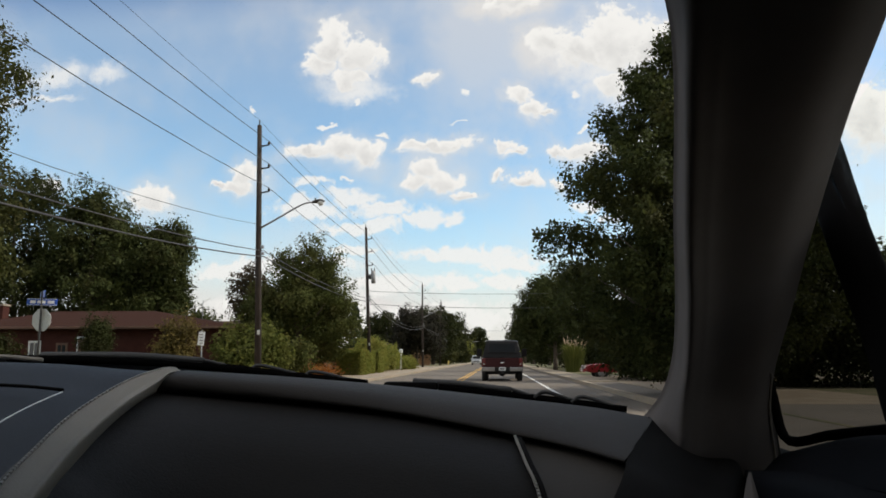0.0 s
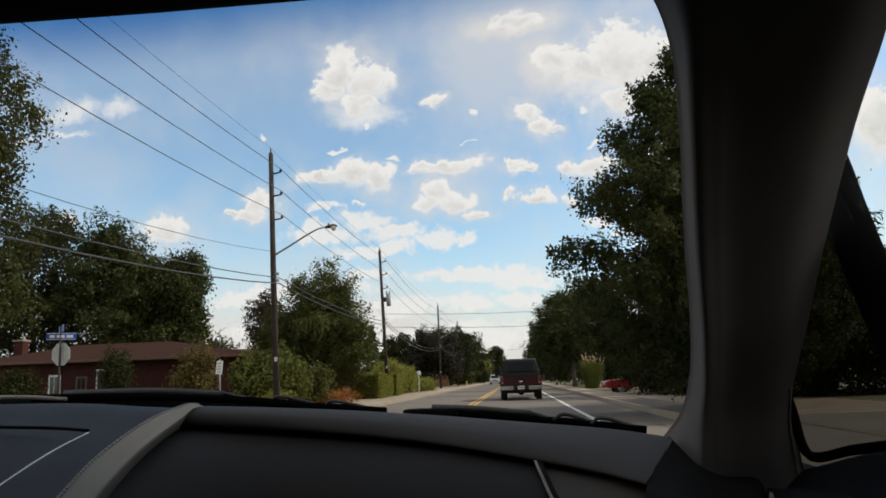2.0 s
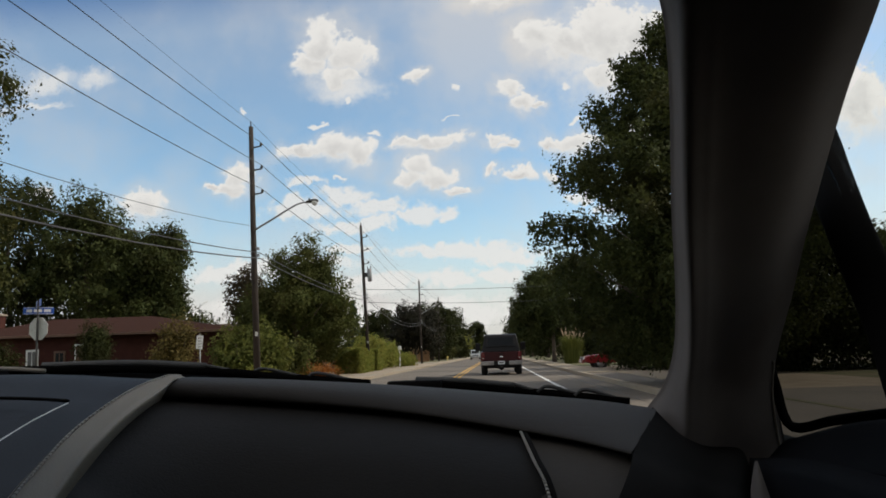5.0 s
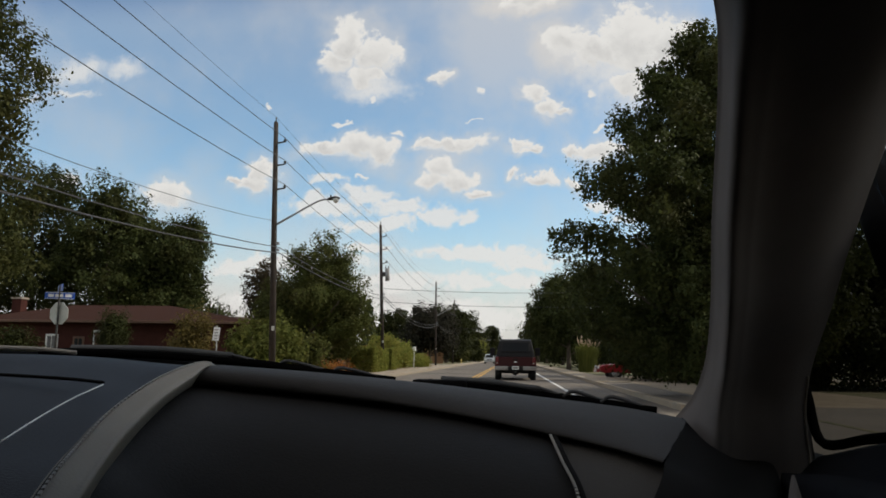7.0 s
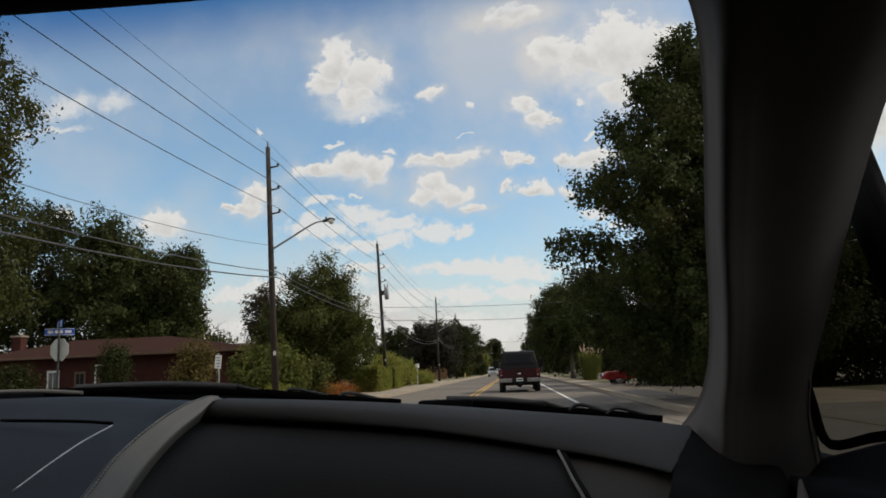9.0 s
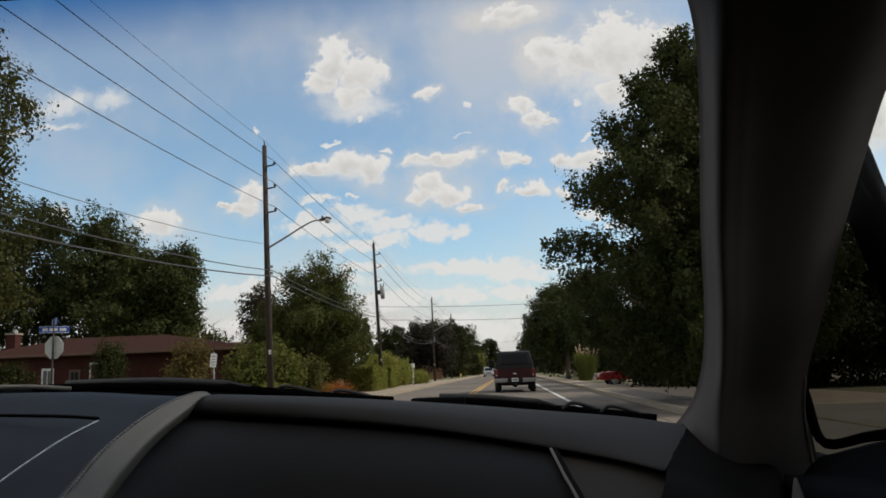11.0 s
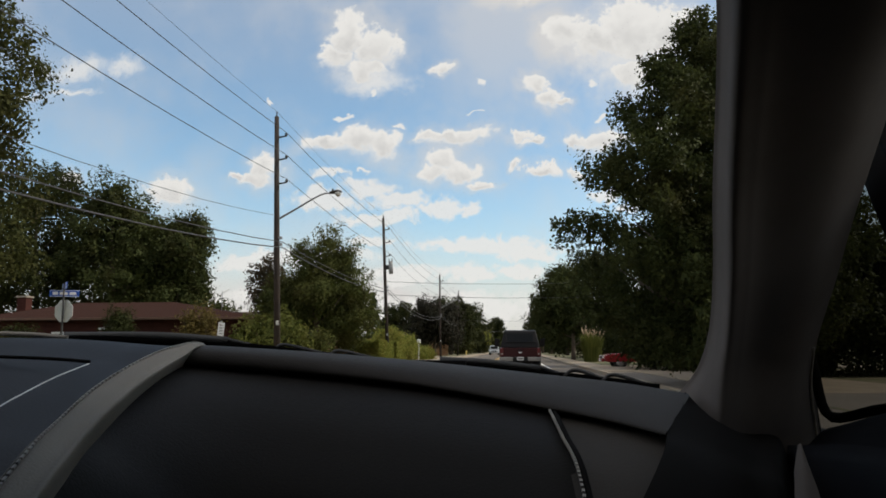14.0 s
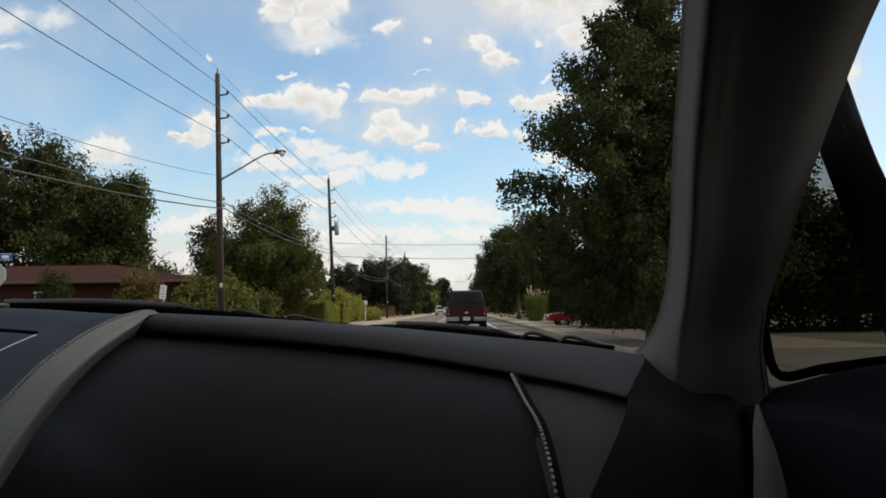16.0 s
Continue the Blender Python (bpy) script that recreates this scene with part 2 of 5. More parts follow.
ROOF_RED = surface("red_brown_shingle", (0.0279, 0.0111, 0.0074), (0.0443, 0.0172, 0.0107), 0.95, scale=5, bump=0.7, bump_scale=14, spec=0.1)
ROOF_BROWN = surface("brown_shingle", (0.10, 0.075, 0.055), (0.16, 0.12, 0.09), 0.95, scale=5, bump=0.7, bump_scale=14, spec=0.1)
TRIM_WHITE = surface("white_trim_paint", (0.62, 0.62, 0.6), (0.75, 0.75, 0.73), 0.6, scale=3)
TRIM_BROWN = surface("brown_trim_paint", (0.10, 0.055, 0.035), (0.15, 0.08, 0.05), 0.7, scale=3)
DARK_PANE = surface("house_pane", (0.015, 0.018, 0.02), (0.03, 0.034, 0.036), 0.08, scale=1, bump=0, spec=0.7)
FENCE_WOOD = surface("cedar_board", (0.26, 0.14, 0.07), (0.38, 0.22, 0.12), 0.85, scale=2.5, bump=0.4, bump_scale=30)
SIGN_BACK = surface("bare_sign_metal", (0.52, 0.52, 0.50), (0.66, 0.66, 0.63), 0.55, metal=0.2, scale=5, bump=0.05)
SIGN_WHITE = surface("white_sign_sheet", (0.72, 0.72, 0.72), (0.82, 0.82, 0.82), 0.4, scale=4, bump=0)
SIGN_BLUE = surface("blue_sign_sheet", (0.02, 0.09, 0.42), (0.03, 0.12, 0.5), 0.4, scale=4, bump=0)
SIGN_YELLOW = surface("yellow_sign_sheet", (0.72, 0.66, 0.02), (0.82, 0.76, 0.04), 0.4, scale=4, bump=0)
INK = surface("sign_ink", (0.02, 0.02, 0.02), (0.035, 0.035, 0.035), 0.5, scale=4, bump=0)
SILVER_PAINT = surface("silver_car_paint", (0.36, 0.38, 0.38), (0.44, 0.46, 0.46), 0.3, metal=0.5, scale=1, bump=0, coat=0.8)
RED_PAINT = surface("maroon_car_paint", (0.034, 0.004, 0.005), (0.046, 0.006, 0.007), 0.4, scale=1, bump=0, spec=0.25)
BRIGHT_RED = surface("red_car_paint", (0.19, 0.008, 0.011), (0.24, 0.010, 0.014), 0.3, scale=1, bump=0, coat=0.8)
BLUE_PAINT = surface("blue_car_paint", (0.04, 0.08, 0.13), (0.06, 0.10, 0.16), 0.3, metal=0.4, scale=1, bump=0, coat=0.8)
CAP_BLACK = surface("topper_paint", (0.010, 0.009, 0.010), (0.015, 0.014, 0.014), 0.5, scale=1, bump=0, spec=0.15)
CAR_PANE = surface("tinted_car_glass", (0.008, 0.009, 0.010), (0.014, 0.015, 0.016), 0.1, scale=1, bump=0, spec=0.12)
BUMPER = surface("dull_bumper_steel", (0.24, 0.23, 0.22), (0.33, 0.32, 0.31), 0.38, metal=0.9, scale=5, bump=0.05)
CHROME = surface("chrome", (0.55, 0.55, 0.56), (0.65, 0.65, 0.66), 0.22, metal=1.0, scale=3, bump=0)
SATIN_METAL = surface("satin_aluminium", (0.80, 0.77, 0.72), (0.88, 0.85, 0.80), 0.5, metal=0.7, scale=3, bump=0)
RUBBER = surface("tyre_rubber", (0.012, 0.012, 0.012), (0.022, 0.022, 0.022), 0.85, scale=6, bump=0.3)
UNDERSIDE = surface("underbody", (0.008, 0.008, 0.008), (0.016, 0.015, 0.014), 0.9, scale=4)
LAMP_RED = surface("tail_lamp_lens", (0.10, 0.008, 0.008), (0.14, 0.012, 0.012), 0.25, scale=3, bump=0)
LAMP_CLEAR = surface("head_lamp_lens", (0.6, 0.6, 0.58), (0.75, 0.75, 0.72), 0.12, scale=3, bump=0)
PAMPAS = surface("pampas_plume", (0.3300, 0.2352, 0.1500), (0.4080, 0.3024, 0.2100), 0.9, scale=9, bump=0, island=True)
HYDRANT = surface("hydrant_paint", (0.55, 0.42, 0.10), (0.65, 0.5, 0.14), 0.5, scale=6)
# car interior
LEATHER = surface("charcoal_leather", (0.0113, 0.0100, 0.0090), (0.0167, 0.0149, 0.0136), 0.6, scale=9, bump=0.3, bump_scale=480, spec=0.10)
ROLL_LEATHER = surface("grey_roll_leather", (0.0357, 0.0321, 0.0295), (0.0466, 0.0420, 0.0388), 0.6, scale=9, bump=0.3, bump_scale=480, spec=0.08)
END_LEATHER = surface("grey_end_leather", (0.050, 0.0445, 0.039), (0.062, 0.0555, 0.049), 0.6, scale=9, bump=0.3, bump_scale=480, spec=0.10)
STRIP_LEATHER = surface("pale_grey_leather", (0.262, 0.232, 0.196), (0.325, 0.290, 0.244), 0.6, scale=9, bump=0.3, bump_scale=480, spec=0.12)
TOP_LEATHER = surface("navy_dash_top", (0.0054, 0.0070, 0.0123), (0.0077, 0.0100, 0.0164), 0.55, scale=7, bump=0.3, bump_scale=480, spec=0.15)
STITCH = surface("stitch_thread", (0.33, 0.31, 0.28), (0.43, 0.41, 0.37), 0.8, scale=60, bump=0)
PILLAR_CLOTH = surface("grey_pillar_fabric", (0.112, 0.099, 0.093), (0.138, 0.122, 0.116), 0.9, scale=14, bump=0.15, bump_scale=1500, spec=0.05)
HEADLINER = surface("dark_headliner", (0.018, 0.018, 0.019), (0.025, 0.025, 0.026), 0.95, scale=14, bump=0.2, bump_scale=900, spec=0.05)
BLACK_PLASTIC = surface("black_plastic", (0.0075, 0.0070, 0.0066), (0.0115, 0.0108, 0.0102), 0.7, scale=12, bump=0.25, bump_scale=700, spec=0.03)
COWL_BLACK = surface("matt_black_cowl", (0.0025, 0.0025, 0.0025), (0.0045, 0.0042, 0.0040), 0.95, scale=12, bump=0.3, bump_scale=400, spec=0.01)
DOOR_TRIM = surface("door_trim", (0.010, 0.0105, 0.0125), (0.016, 0.0165, 0.0195), 0.6, scale=9, bump=0.25, bump_scale=700, spec=0.03)
WINDSCREEN = clear_glass("windscreen_glass", True)
SIDE_GLASS = clear_glass("side_glass", tint=0.965)
# low tint puts the shade of the trees outside into the glass colour
QUARTER_GLASS = clear_glass("quarter_glass", tint=0.22)
# leaves
LEAF_DARK = foliage("dark_leaves", (0.0238, 0.0306, 0.0090), (0.0475, 0.0541, 0.0150), (0.0351, 0.0357, 0.0120))
LEAF_MID = foliage("green_leaves", (0.035, 0.042, 0.011), (0.077, 0.080, 0.023), (0.068, 0.058, 0.018))
LEAF_OAK = foliage("deep_green_leaves", (0.0326, 0.0437, 0.0132), (0.0693, 0.0805, 0.0231), (0.0567, 0.0563, 0.0187))
LEAF_LIGHT = foliage("yellow_green_leaves", (0.1260, 0.1537, 0.0297), (0.2508, 0.2501, 0.0572), (0.1980, 0.1708, 0.0418), 0.5)
LEAF_BRONZE = foliage("bronze_leaves", (0.045, 0.038, 0.020), (0.08, 0.06, 0.03), (0.06, 0.045, 0.024))
LEAF_PURPLE = foliage("purple_leaves", (0.020, 0.020, 0.014), (0.042, 0.036, 0.024), (0.03, 0.030, 0.018))
LEAF_SPRUCE = foliage("spruce_needles", (0.018, 0.034, 0.022), (0.035, 0.055, 0.035), (0.026, 0.042, 0.028), 0.1)
LEAF_FRESH = foliage("fresh_green_leaves", (0.0488, 0.0623, 0.0145), (0.1016, 0.1107, 0.0289), (0.0840, 0.0763, 0.0229))
LEAF_BUSH = foliage("soft_green_leaves", (0.078, 0.098, 0.022), (0.160, 0.166, 0.042), (0.110, 0.100, 0.028), 0.42)
LEAF_YELLOW = foliage("yellowing_leaves", (0.085, 0.070, 0.022), (0.15, 0.115, 0.035), (0.11, 0.075, 0.03))
LEAF_ORANGE = foliage("orange_flowers", (0.2250, 0.0765, 0.0180), (0.3150, 0.1190, 0.0270), (0.1500, 0.1020, 0.0270))


# ---------------------------------------------------------------- builders
def thing(name, x=0.0, y=0.0, z=0.0, rz=0.0, label="", category="", group="", kind=""):
    ob = new(name)
    ob.empty_display_size = 0.2
    ob.matrix_basis = pose(x, y, z, 0, 0, rz)
    return tagged(ob, label, category, group, kind)


def link(name, me, material, parent=None, label="", smooth=False):
    me.materials.append(material)
    if smooth:
        me.polygons.foreach_set("use_smooth", [True] * len(me.polygons))
    ob = new(name, me)
    ob.parent = parent
    if label:
        ob["label"] = label
    return ob


def part(name, bm, material, parent=None, label="", smooth=False):
    me = bpy.data.meshes.new(name)
    bm.normal_update()
    bm.to_mesh(me)
    bm.free()
    return link(name, me, material, parent, label, smooth)


def raw(name, verts, faces, material, parent=None, label="", smooth=False):
    me = bpy.data.meshes.new(name)
    me.from_pydata([tuple(v) for v in verts], [], faces)
    me.validate()
    bm = bmesh.new()
    bm.from_mesh(me)
    bmesh.ops.recalc_face_normals(bm, faces=bm.faces)
    bm.to_mesh(me)
    bm.free()
    return link(name, me, material, parent, label, smooth)


def add_box(bm, cx, cy, cz, sx, sy, sz, bevel=0.0, turn=None):
    """A box with its middle and full sizes; turn is an optional matrix about its middle."""
    m = Matrix.Translation((cx, cy, cz)) @ (turn or Matrix()) @ Matrix.Diagonal((sx, sy, sz, 1))
    vs = bmesh.ops.create_cube(bm, size=1.0, matrix=m)["verts"]
    if bevel:
        es = list({e for v in vs for e in v.link_edges})
        bmesh.ops.bevel(bm, geom=es, offset=bevel, segments=2, affect="EDGES", profile=0.6)


def box(name, c, s, material, parent, bevel=0.0, label="", turn=None):
    bm = bmesh.new()
    add_box(bm, *c, *s, bevel, turn)
    return part(name, bm, material, parent, label)


def tube_data(points, radii, seg=8):
    pts = [Vector(p) for p in points]
    if not hasattr(radii, "__len__"):
        radii = [radii] * len(pts)
    vs, fs = [], []
    side = None
    for i, p in enumerate(pts):
        d = (pts[min(i + 1, len(pts) - 1)] - pts[max(i - 1, 0)]).normalized()
        if side is None:
            side = d.orthogonal().normalized()
        side = (side - d * side.dot(d)).normalized()
        up = d.cross(side)
        for k in range(seg):
            a = 2 * math.pi * k / seg
            vs.append(p + (side * math.cos(a) + up * math.sin(a)) * radii[i])
    for i in range(len(pts) - 1):
        for k in range(seg):
            a, b = i * seg + k, i * seg + (k + 1) % seg
            fs.append((a, b, b + seg, a + seg))
    fs.append(tuple(range(seg))[::-1])
    fs.append(tuple(range((len(pts) - 1) * seg, len(pts) * seg)))
    return vs, fs


def tube(name, points, radii, material, parent=None, seg=8, label=""):
    return raw(name, *tube_data(points, radii, seg), material, parent, label, True)


def spline(points, n):
    """n + 1 points evenly along a smooth line through the points."""
    p = [Vector(q) for q in points]
    p = [2 * p[0] - p[1]] + p + [2 * p[-1] - p[-2]]
    out = []
    for i in range(n + 1):
        s = i / n * (len(p) - 3)
        k = min(int(s), len(p) - 4)
        t = s - k
        a, b, c, d = p[k:k + 4]
        out.append(0.5 * (2 * b + (c - a) * t + (2 * a - 5 * b + 4 * c - d) * t * t + (3 * b - a - 3 * c + d) * t ** 3))
    return out


def loft_data(curves, n, m, closed=False):
    """A smooth skin over curves: n steps along each, m across them."""
    rails = [spline(c, n) for c in curves]
    vs, fs = [], []
    for i in range(n + 1):
        ring = [r[i] for r in rails]
        if closed:
            dense = spline(ring[-2:] + ring + ring[:2], (len(ring) + 3) * 8)
            seg = dense[16:16 + 8 * len(ring)]
            vs += seg
            w = len(seg)
        else:
            seg = spline(ring, m)
            vs += seg
            w = m + 1
    for i in range(n):
        for k in range(w if closed else w - 1):
            a, b = i * w + k, i * w + (k + 1) % w
            fs.append((a, b, b + w, a + w))
    if closed:
        fs.append(tuple(range(w)))
        fs.append(tuple(range(n * w, n * w + w)))
    return vs, fs


def loft(name, curves, n, m, material, parent, label="", closed=False):
    return raw(name, *loft_data(curves, n, m, closed), material, parent, label, True)


def leaf_mesh(name, centres, normals, sizes, rng):
    """Many small pointed leaves, each folded a little along its middle, in one mesh."""
    n = len(centres)
    axis = rng.normal(size=(n, 3))
    axis -= normals * (axis * normals).sum(1)[:, None]
    axis /= np.linalg.norm(axis, axis=1)[:, None] + 1e-9
    side = np.cross(normals, axis)
    s = sizes[:, None]
    v = np.empty((n, 4, 3))
    v[:, 0] = centres - axis * s * 0.55
    v[:, 1] = centres + side * s * 0.34 + normals * s * 0.12
    v[:, 2] = centres + axis * s * 0.55
    v[:, 3] = centres - side * s * 0.34 + normals * s * 0.12
    me = bpy.data.meshes.new(name)
    me.vertices.add(4 * n)
    me.vertices.foreach_set("co", v.reshape(-1).astype(np.float32))
    me.loops.add(4 * n)
    me.loops.foreach_set("vertex_index", np.arange(4 * n, dtype=np.int32))
    me.polygons.add(n)
    me.polygons.foreach_set("loop_start", np.arange(0, 4 * n, 4, dtype=np.int32))
    me.update()
    me.validate()
    return me


def billows(lobes, rng):
    """Breaks each lobe into uneven smaller billows and a few outlying sprigs."""
    out = []
    for x, y, z, rx, ry, rz in lobes:
        out.append((x, y, z, rx * 0.62, ry * 0.62, rz * 0.62))
        for i in range(13):
            d = rng.normal(size=3)
            d /= np.linalg.norm(d)
            far = 0.62 + 0.52 * rng.random()
            k = (0.17 + 0.22 * rng.random()) * (1.25 - 0.45 * far)
            out.append((x + d[0] * rx * far, y + d[1] * ry * far, z + d[2] * rz * far, k * rx, k * ry, k * rz * 1.05))
    return np.array(out)


def clumped(lobes, count, leaf, rng, clump=0.42, per=26, inner=0.45):
    """Leaf places in clumps over and inside ellipsoid lobes (x, y, z, rx, ry, rz)."""
    lobes = billows(np.array(lobes, float), rng)
    weight = (lobes[:, 3] * lobes[:, 4] * lobes[:, 5]) ** 0.667
    weight[::14] *= 0.45
    k = max(1, count // per)
    which = rng.choice(len(lobes), k, p=weight / weight.sum())
    d = rng.normal(size=(k, 3))
    d /= np.linalg.norm(d, axis=1)[:, None]
    r = inner + (1 - inner) * rng.random(k) ** 0.55
    r *= 0.9 + 0.22 * rng.random(k)
    mid = lobes[which, :3] + d * r[:, None] * lobes[which, 3:6]
    spread = clump * (0.55 + 0.8 * rng.random(k))
    # each clump is a spray that reaches outwards and up, thinner at its tip
    reach = d * np.array((1, 1, 0.6)) + np.array((0, 0, 0.55)) + rng.normal(size=(k, 3)) * 0.25
    reach /= np.linalg.norm(reach, axis=1)[:, None]
    along = rng.random(k * per) * 2.1 - 0.8
    thin = (0.72 - 0.34 * along)[:, None] * np.repeat(spread, per)[:, None]
    c = np.repeat(mid, per, 0) + np.repeat(reach * (spread * 1.15)[:, None], per, 0) * along[:, None] + np.clip(rng.normal(size=(k * per, 3)), -1.35, 1.35) * thin
    nrm = np.repeat(d, per, 0) * 1.3 + rng.normal(size=(k * per, 3)) * 0.55 + np.array((0, 0, 0.5))
    nrm /= np.linalg.norm(nrm, axis=1)[:, None]
    return c, nrm, leaf * (0.6 + 0.8 * rng.random(k * per))


def limb_data(rng, height, base_r, start, reach, count):
    """A leaning tapered trunk and its main limbs."""
    vs, fs = [], []

    def join(a):
        off = len(vs)
        vs.extend(a[0])
        fs.extend(tuple(i + off for i in f) for f in a[1])
    lean = rng.normal(size=2) * 0.03 * height
    trunk = spline([(0, 0, -0.15), (lean[0] * 0.3, lean[1] * 0.3, height * 0.33), (lean[0], lean[1], height * 0.62), (lean[0] * 1.2, lean[1] * 1.2, height * 0.9)], 9)
    join(tube_data(trunk, [base_r * (1.25 if i == 0 else 1.0) * (1 - 0.09 * i) for i in range(10)], 9))
    for i in range(count):
        h = start + (0.86 * height - start) * i / max(1, count - 1)
        p = trunk[min(9, int(h / (0.9 * height) * 9))]
        p = Vector((p.x, p.y, h))
        a = i * 2.4 + rng.random() * 0.8
        out = reach * (1.0 - 0.6 * (h - start) / max(0.1, height - start)) * (0.75 + 0.4 * rng.random())
        e = p + Vector((math.cos(a) * out, math.sin(a) * out, out * 0.55))
        mid = p.lerp(e, 0.5) + Vector((0, 0, -0.06 * out))
        r = base_r * 0.42 * (1.1 - h / height)
        join(tube_data([p, mid, e], [r, r * 0.6, r * 0.18], 6))
    return vs, fs


def plant_tree(x, y, lobes, count, leaf, material, height, trunk_r, seed, label, category="tree", group="", clump=0.42, start=1.8, reach=3.0, limbs=9, inner=0.45):
    rng = np.random.default_rng(seed)
    t = thing("tree", x, y, GROUND, 0, label, category, group)
    raw("trunk", *limb_data(rng, height, trunk_r, start, reach, limbs), BARK, t, "", True)
    link("crown", leaf_mesh("crown", *clumped(lobes, count, leaf, rng, clump, 26, inner), rng), material, t)
    return t


def lobed(rng_seed, height, base, radius, n=9, taper=0.3, squash=0.8):
    """Lobes of a broad crown: a ring of billows round a core, narrower towards the top."""
    r = random.Random(rng_seed)
    out = [(0, 0, (height + base) / 2, radius * 0.72, radius * 0.72, (height - base) / 2 * 0.95)]
    for i in range(n):
        f = (i + 0.5) / n
        z = base + (height - base) * (0.12 + 0.8 * f)
        rad = radius * (1 - taper * f) * (0.62 + 0.12 * r.random())
        a = i * 2.4 + r.random()
        k = radius * (0.34 + 0.16 * r.random()) * (1 - 0.35 * taper * f)
        out.append((math.cos(a) * rad * (1 - 0.55 * f * f), math.sin(a) * rad * (1 - 0.55 * f * f), z, k, k, k * squash))
    return out


def shrub(name, x, y, sx, sy, h, count, leaf, material, seed, label, category="bush", group="", rz=0.0, boxy=False, z0=0.0):
    """A bush: stems and a dense skin of leaves. boxy for a clipped hedge."""
    rng = np.random.default_rng(seed)
    t = thing(name, x, y, GROUND + z0, rz, label, category, group)
    vs, fs = [], []
    for i in range(7):
        a = i * 0.9
        p = (math.cos(a) * sx * 0.12, math.sin(a) * sy * 0.12, -0.05)
        e = (math.cos(a) * sx * 0.33, math.sin(a) * sy * 0.33, h * 0.75)
        d = tube_data([p, e], [0.03, 0.012], 5)
        off = len(vs)
        vs += d[0]
        fs += [tuple(k + off for k in f) for f in d[1]]
    raw("stems", vs, fs, BARK, t)
    if boxy:
        u = rng.random((count, 3)) * 2 - 1
        ax = rng.choice(3, count, p=(0.3, 0.3, 0.4))
        sgn = np.where(rng.random(count) < 0.5, -1.0, 1.0)
        u[np.arange(count), ax] = np.where(ax == 2, 1.0, sgn) * (0.86 + 0.14 * rng.random(count))
        wob = 1 + 0.07 * np.sin(u[:, [1]] * 9 + seed) * np.array((1, 0, 0)) + 0.06 * np.sin(u[:, [0]] * 7 + u[:, [1]] * 5) * np.array((0, 0, 1))
        c = u * wob * np.array((sx / 2, sy / 2, h / 2)) + np.array((0, 0, h / 2))
        nrm = np.zeros((count, 3))
        nrm[np.arange(count), ax] = np.sign(u[np.arange(count), ax])
        nrm += rng.normal(size=(count, 3)) * 0.7 + np.array((0, 0, 0.45))
        nrm /= np.linalg.norm(nrm, axis=1)[:, None]
        c += rng.normal(size=(count, 3)) * 0.04
        data = (c, nrm, leaf * (0.6 + 0.8 * rng.random(count)))
    else:
        lobes = [(0, 0, h * 0.5, sx * 0.42, sy * 0.42, h * 0.5)]
        r = random.Random(seed)
        for i in range(6):
            a = i * 1.05 + r.random()
            lobes.append((math.cos(a) * sx * 0.3, math.sin(a) * sy * 0.3, h * (0.35 + 0.4 * r.random()), sx * 0.22, sy * 0.22, h * 0.28))
        data = clumped(lobes, count, leaf, rng, min(0.3, 0.14 * (sx + h)), 18, 0.6)
    link("leaves", leaf_mesh("leaves", *data, rng), material, t)
    return t


GROUND = 0.10


# ---------------------------------------------------------------- ground, road, pavements
LEFT_KERB, RIGHT_KERB = -5.9, 3.5
ROAD_FAR, ROAD_NEAR = 700.0, -60.0


def strip(name, x0, x1, y0, y1, z0, z1, material, label, category, step=40.0):
    """A slab of the setting between two heights."""
    bm = bmesh.new()
    n = max(1, int((y1 - y0) / step))
    for i in range(n):
        a, b = y0 + (y1 - y0) * i / n, y0 + (y1 - y0) * (i + 1) / n
        add_box(bm, (x0 + x1) / 2, (a + b) / 2, (z0 + z1) / 2, x1 - x0, b - a, z1 - z0)
    bmesh.ops.remove_doubles(bm, verts=bm.verts, dist=0.0005)
    return tagged(part(name, bm, material), label, category, "", "structure")


def build_ground():
    xs = [-2500, -400, -60, -8.0, -7.6, 4.7, 4.9, 60, 400, 2500]
    zs = [GROUND] * 4 + [-0.06, -0.06] + [GROUND] * 4
    ys = [-2500, -400, -60, 0, 60, 120, 240, 480, 1200, 2500]
    vs = [(x, y, z) for y in ys for x, z in zip(xs, zs)]
    w = len(xs)
    fs = [(j * w + i, j * w + i + 1, (j + 1) * w + i + 1, (j + 1) * w + i) for j in range(len(ys) - 1) for i in range(w - 1)]
    tagged(raw("ground", vs, fs, LAWN), "dry patchy lawn and verge beside the road", "ground", "", "structure")


build_ground()
strip("road", LEFT_KERB, RIGHT_KERB, ROAD_NEAR, ROAD_FAR, -0.05, 0.0, ASPHALT, "worn grey asphalt two-lane street", "road")
for x0, x1, name, z in ((LEFT_KERB - 0.16, LEFT_KERB, "kerb_left", 0.13), (RIGHT_KERB, RIGHT_KERB + 0.16, "kerb_right", 0.13)):
    for y0, y1 in ((ROAD_NEAR, ROAD_FAR),) if x0 < 0 else ((ROAD_NEAR, 5.5), (16.5, ROAD_FAR)):
        strip(name, x0, x1, y0, y1, -0.05, z, CONCRETE, "weathered concrete kerb along the street", "kerb")
PAVE_LEFT = strip("pavement_left", LEFT_KERB - 1.76, LEFT_KERB - 0.16, ROAD_NEAR, ROAD_FAR, -0.05, 0.105, CONCRETE, "pale concrete pavement beside the hedges", "pavement")
strip("pavement_right_near", RIGHT_KERB + 0.16, RIGHT_KERB + 1.4, ROAD_NEAR, 5.5, -0.05, 0.12, CONCRETE, "pale concrete pavement before the side street", "pavement")
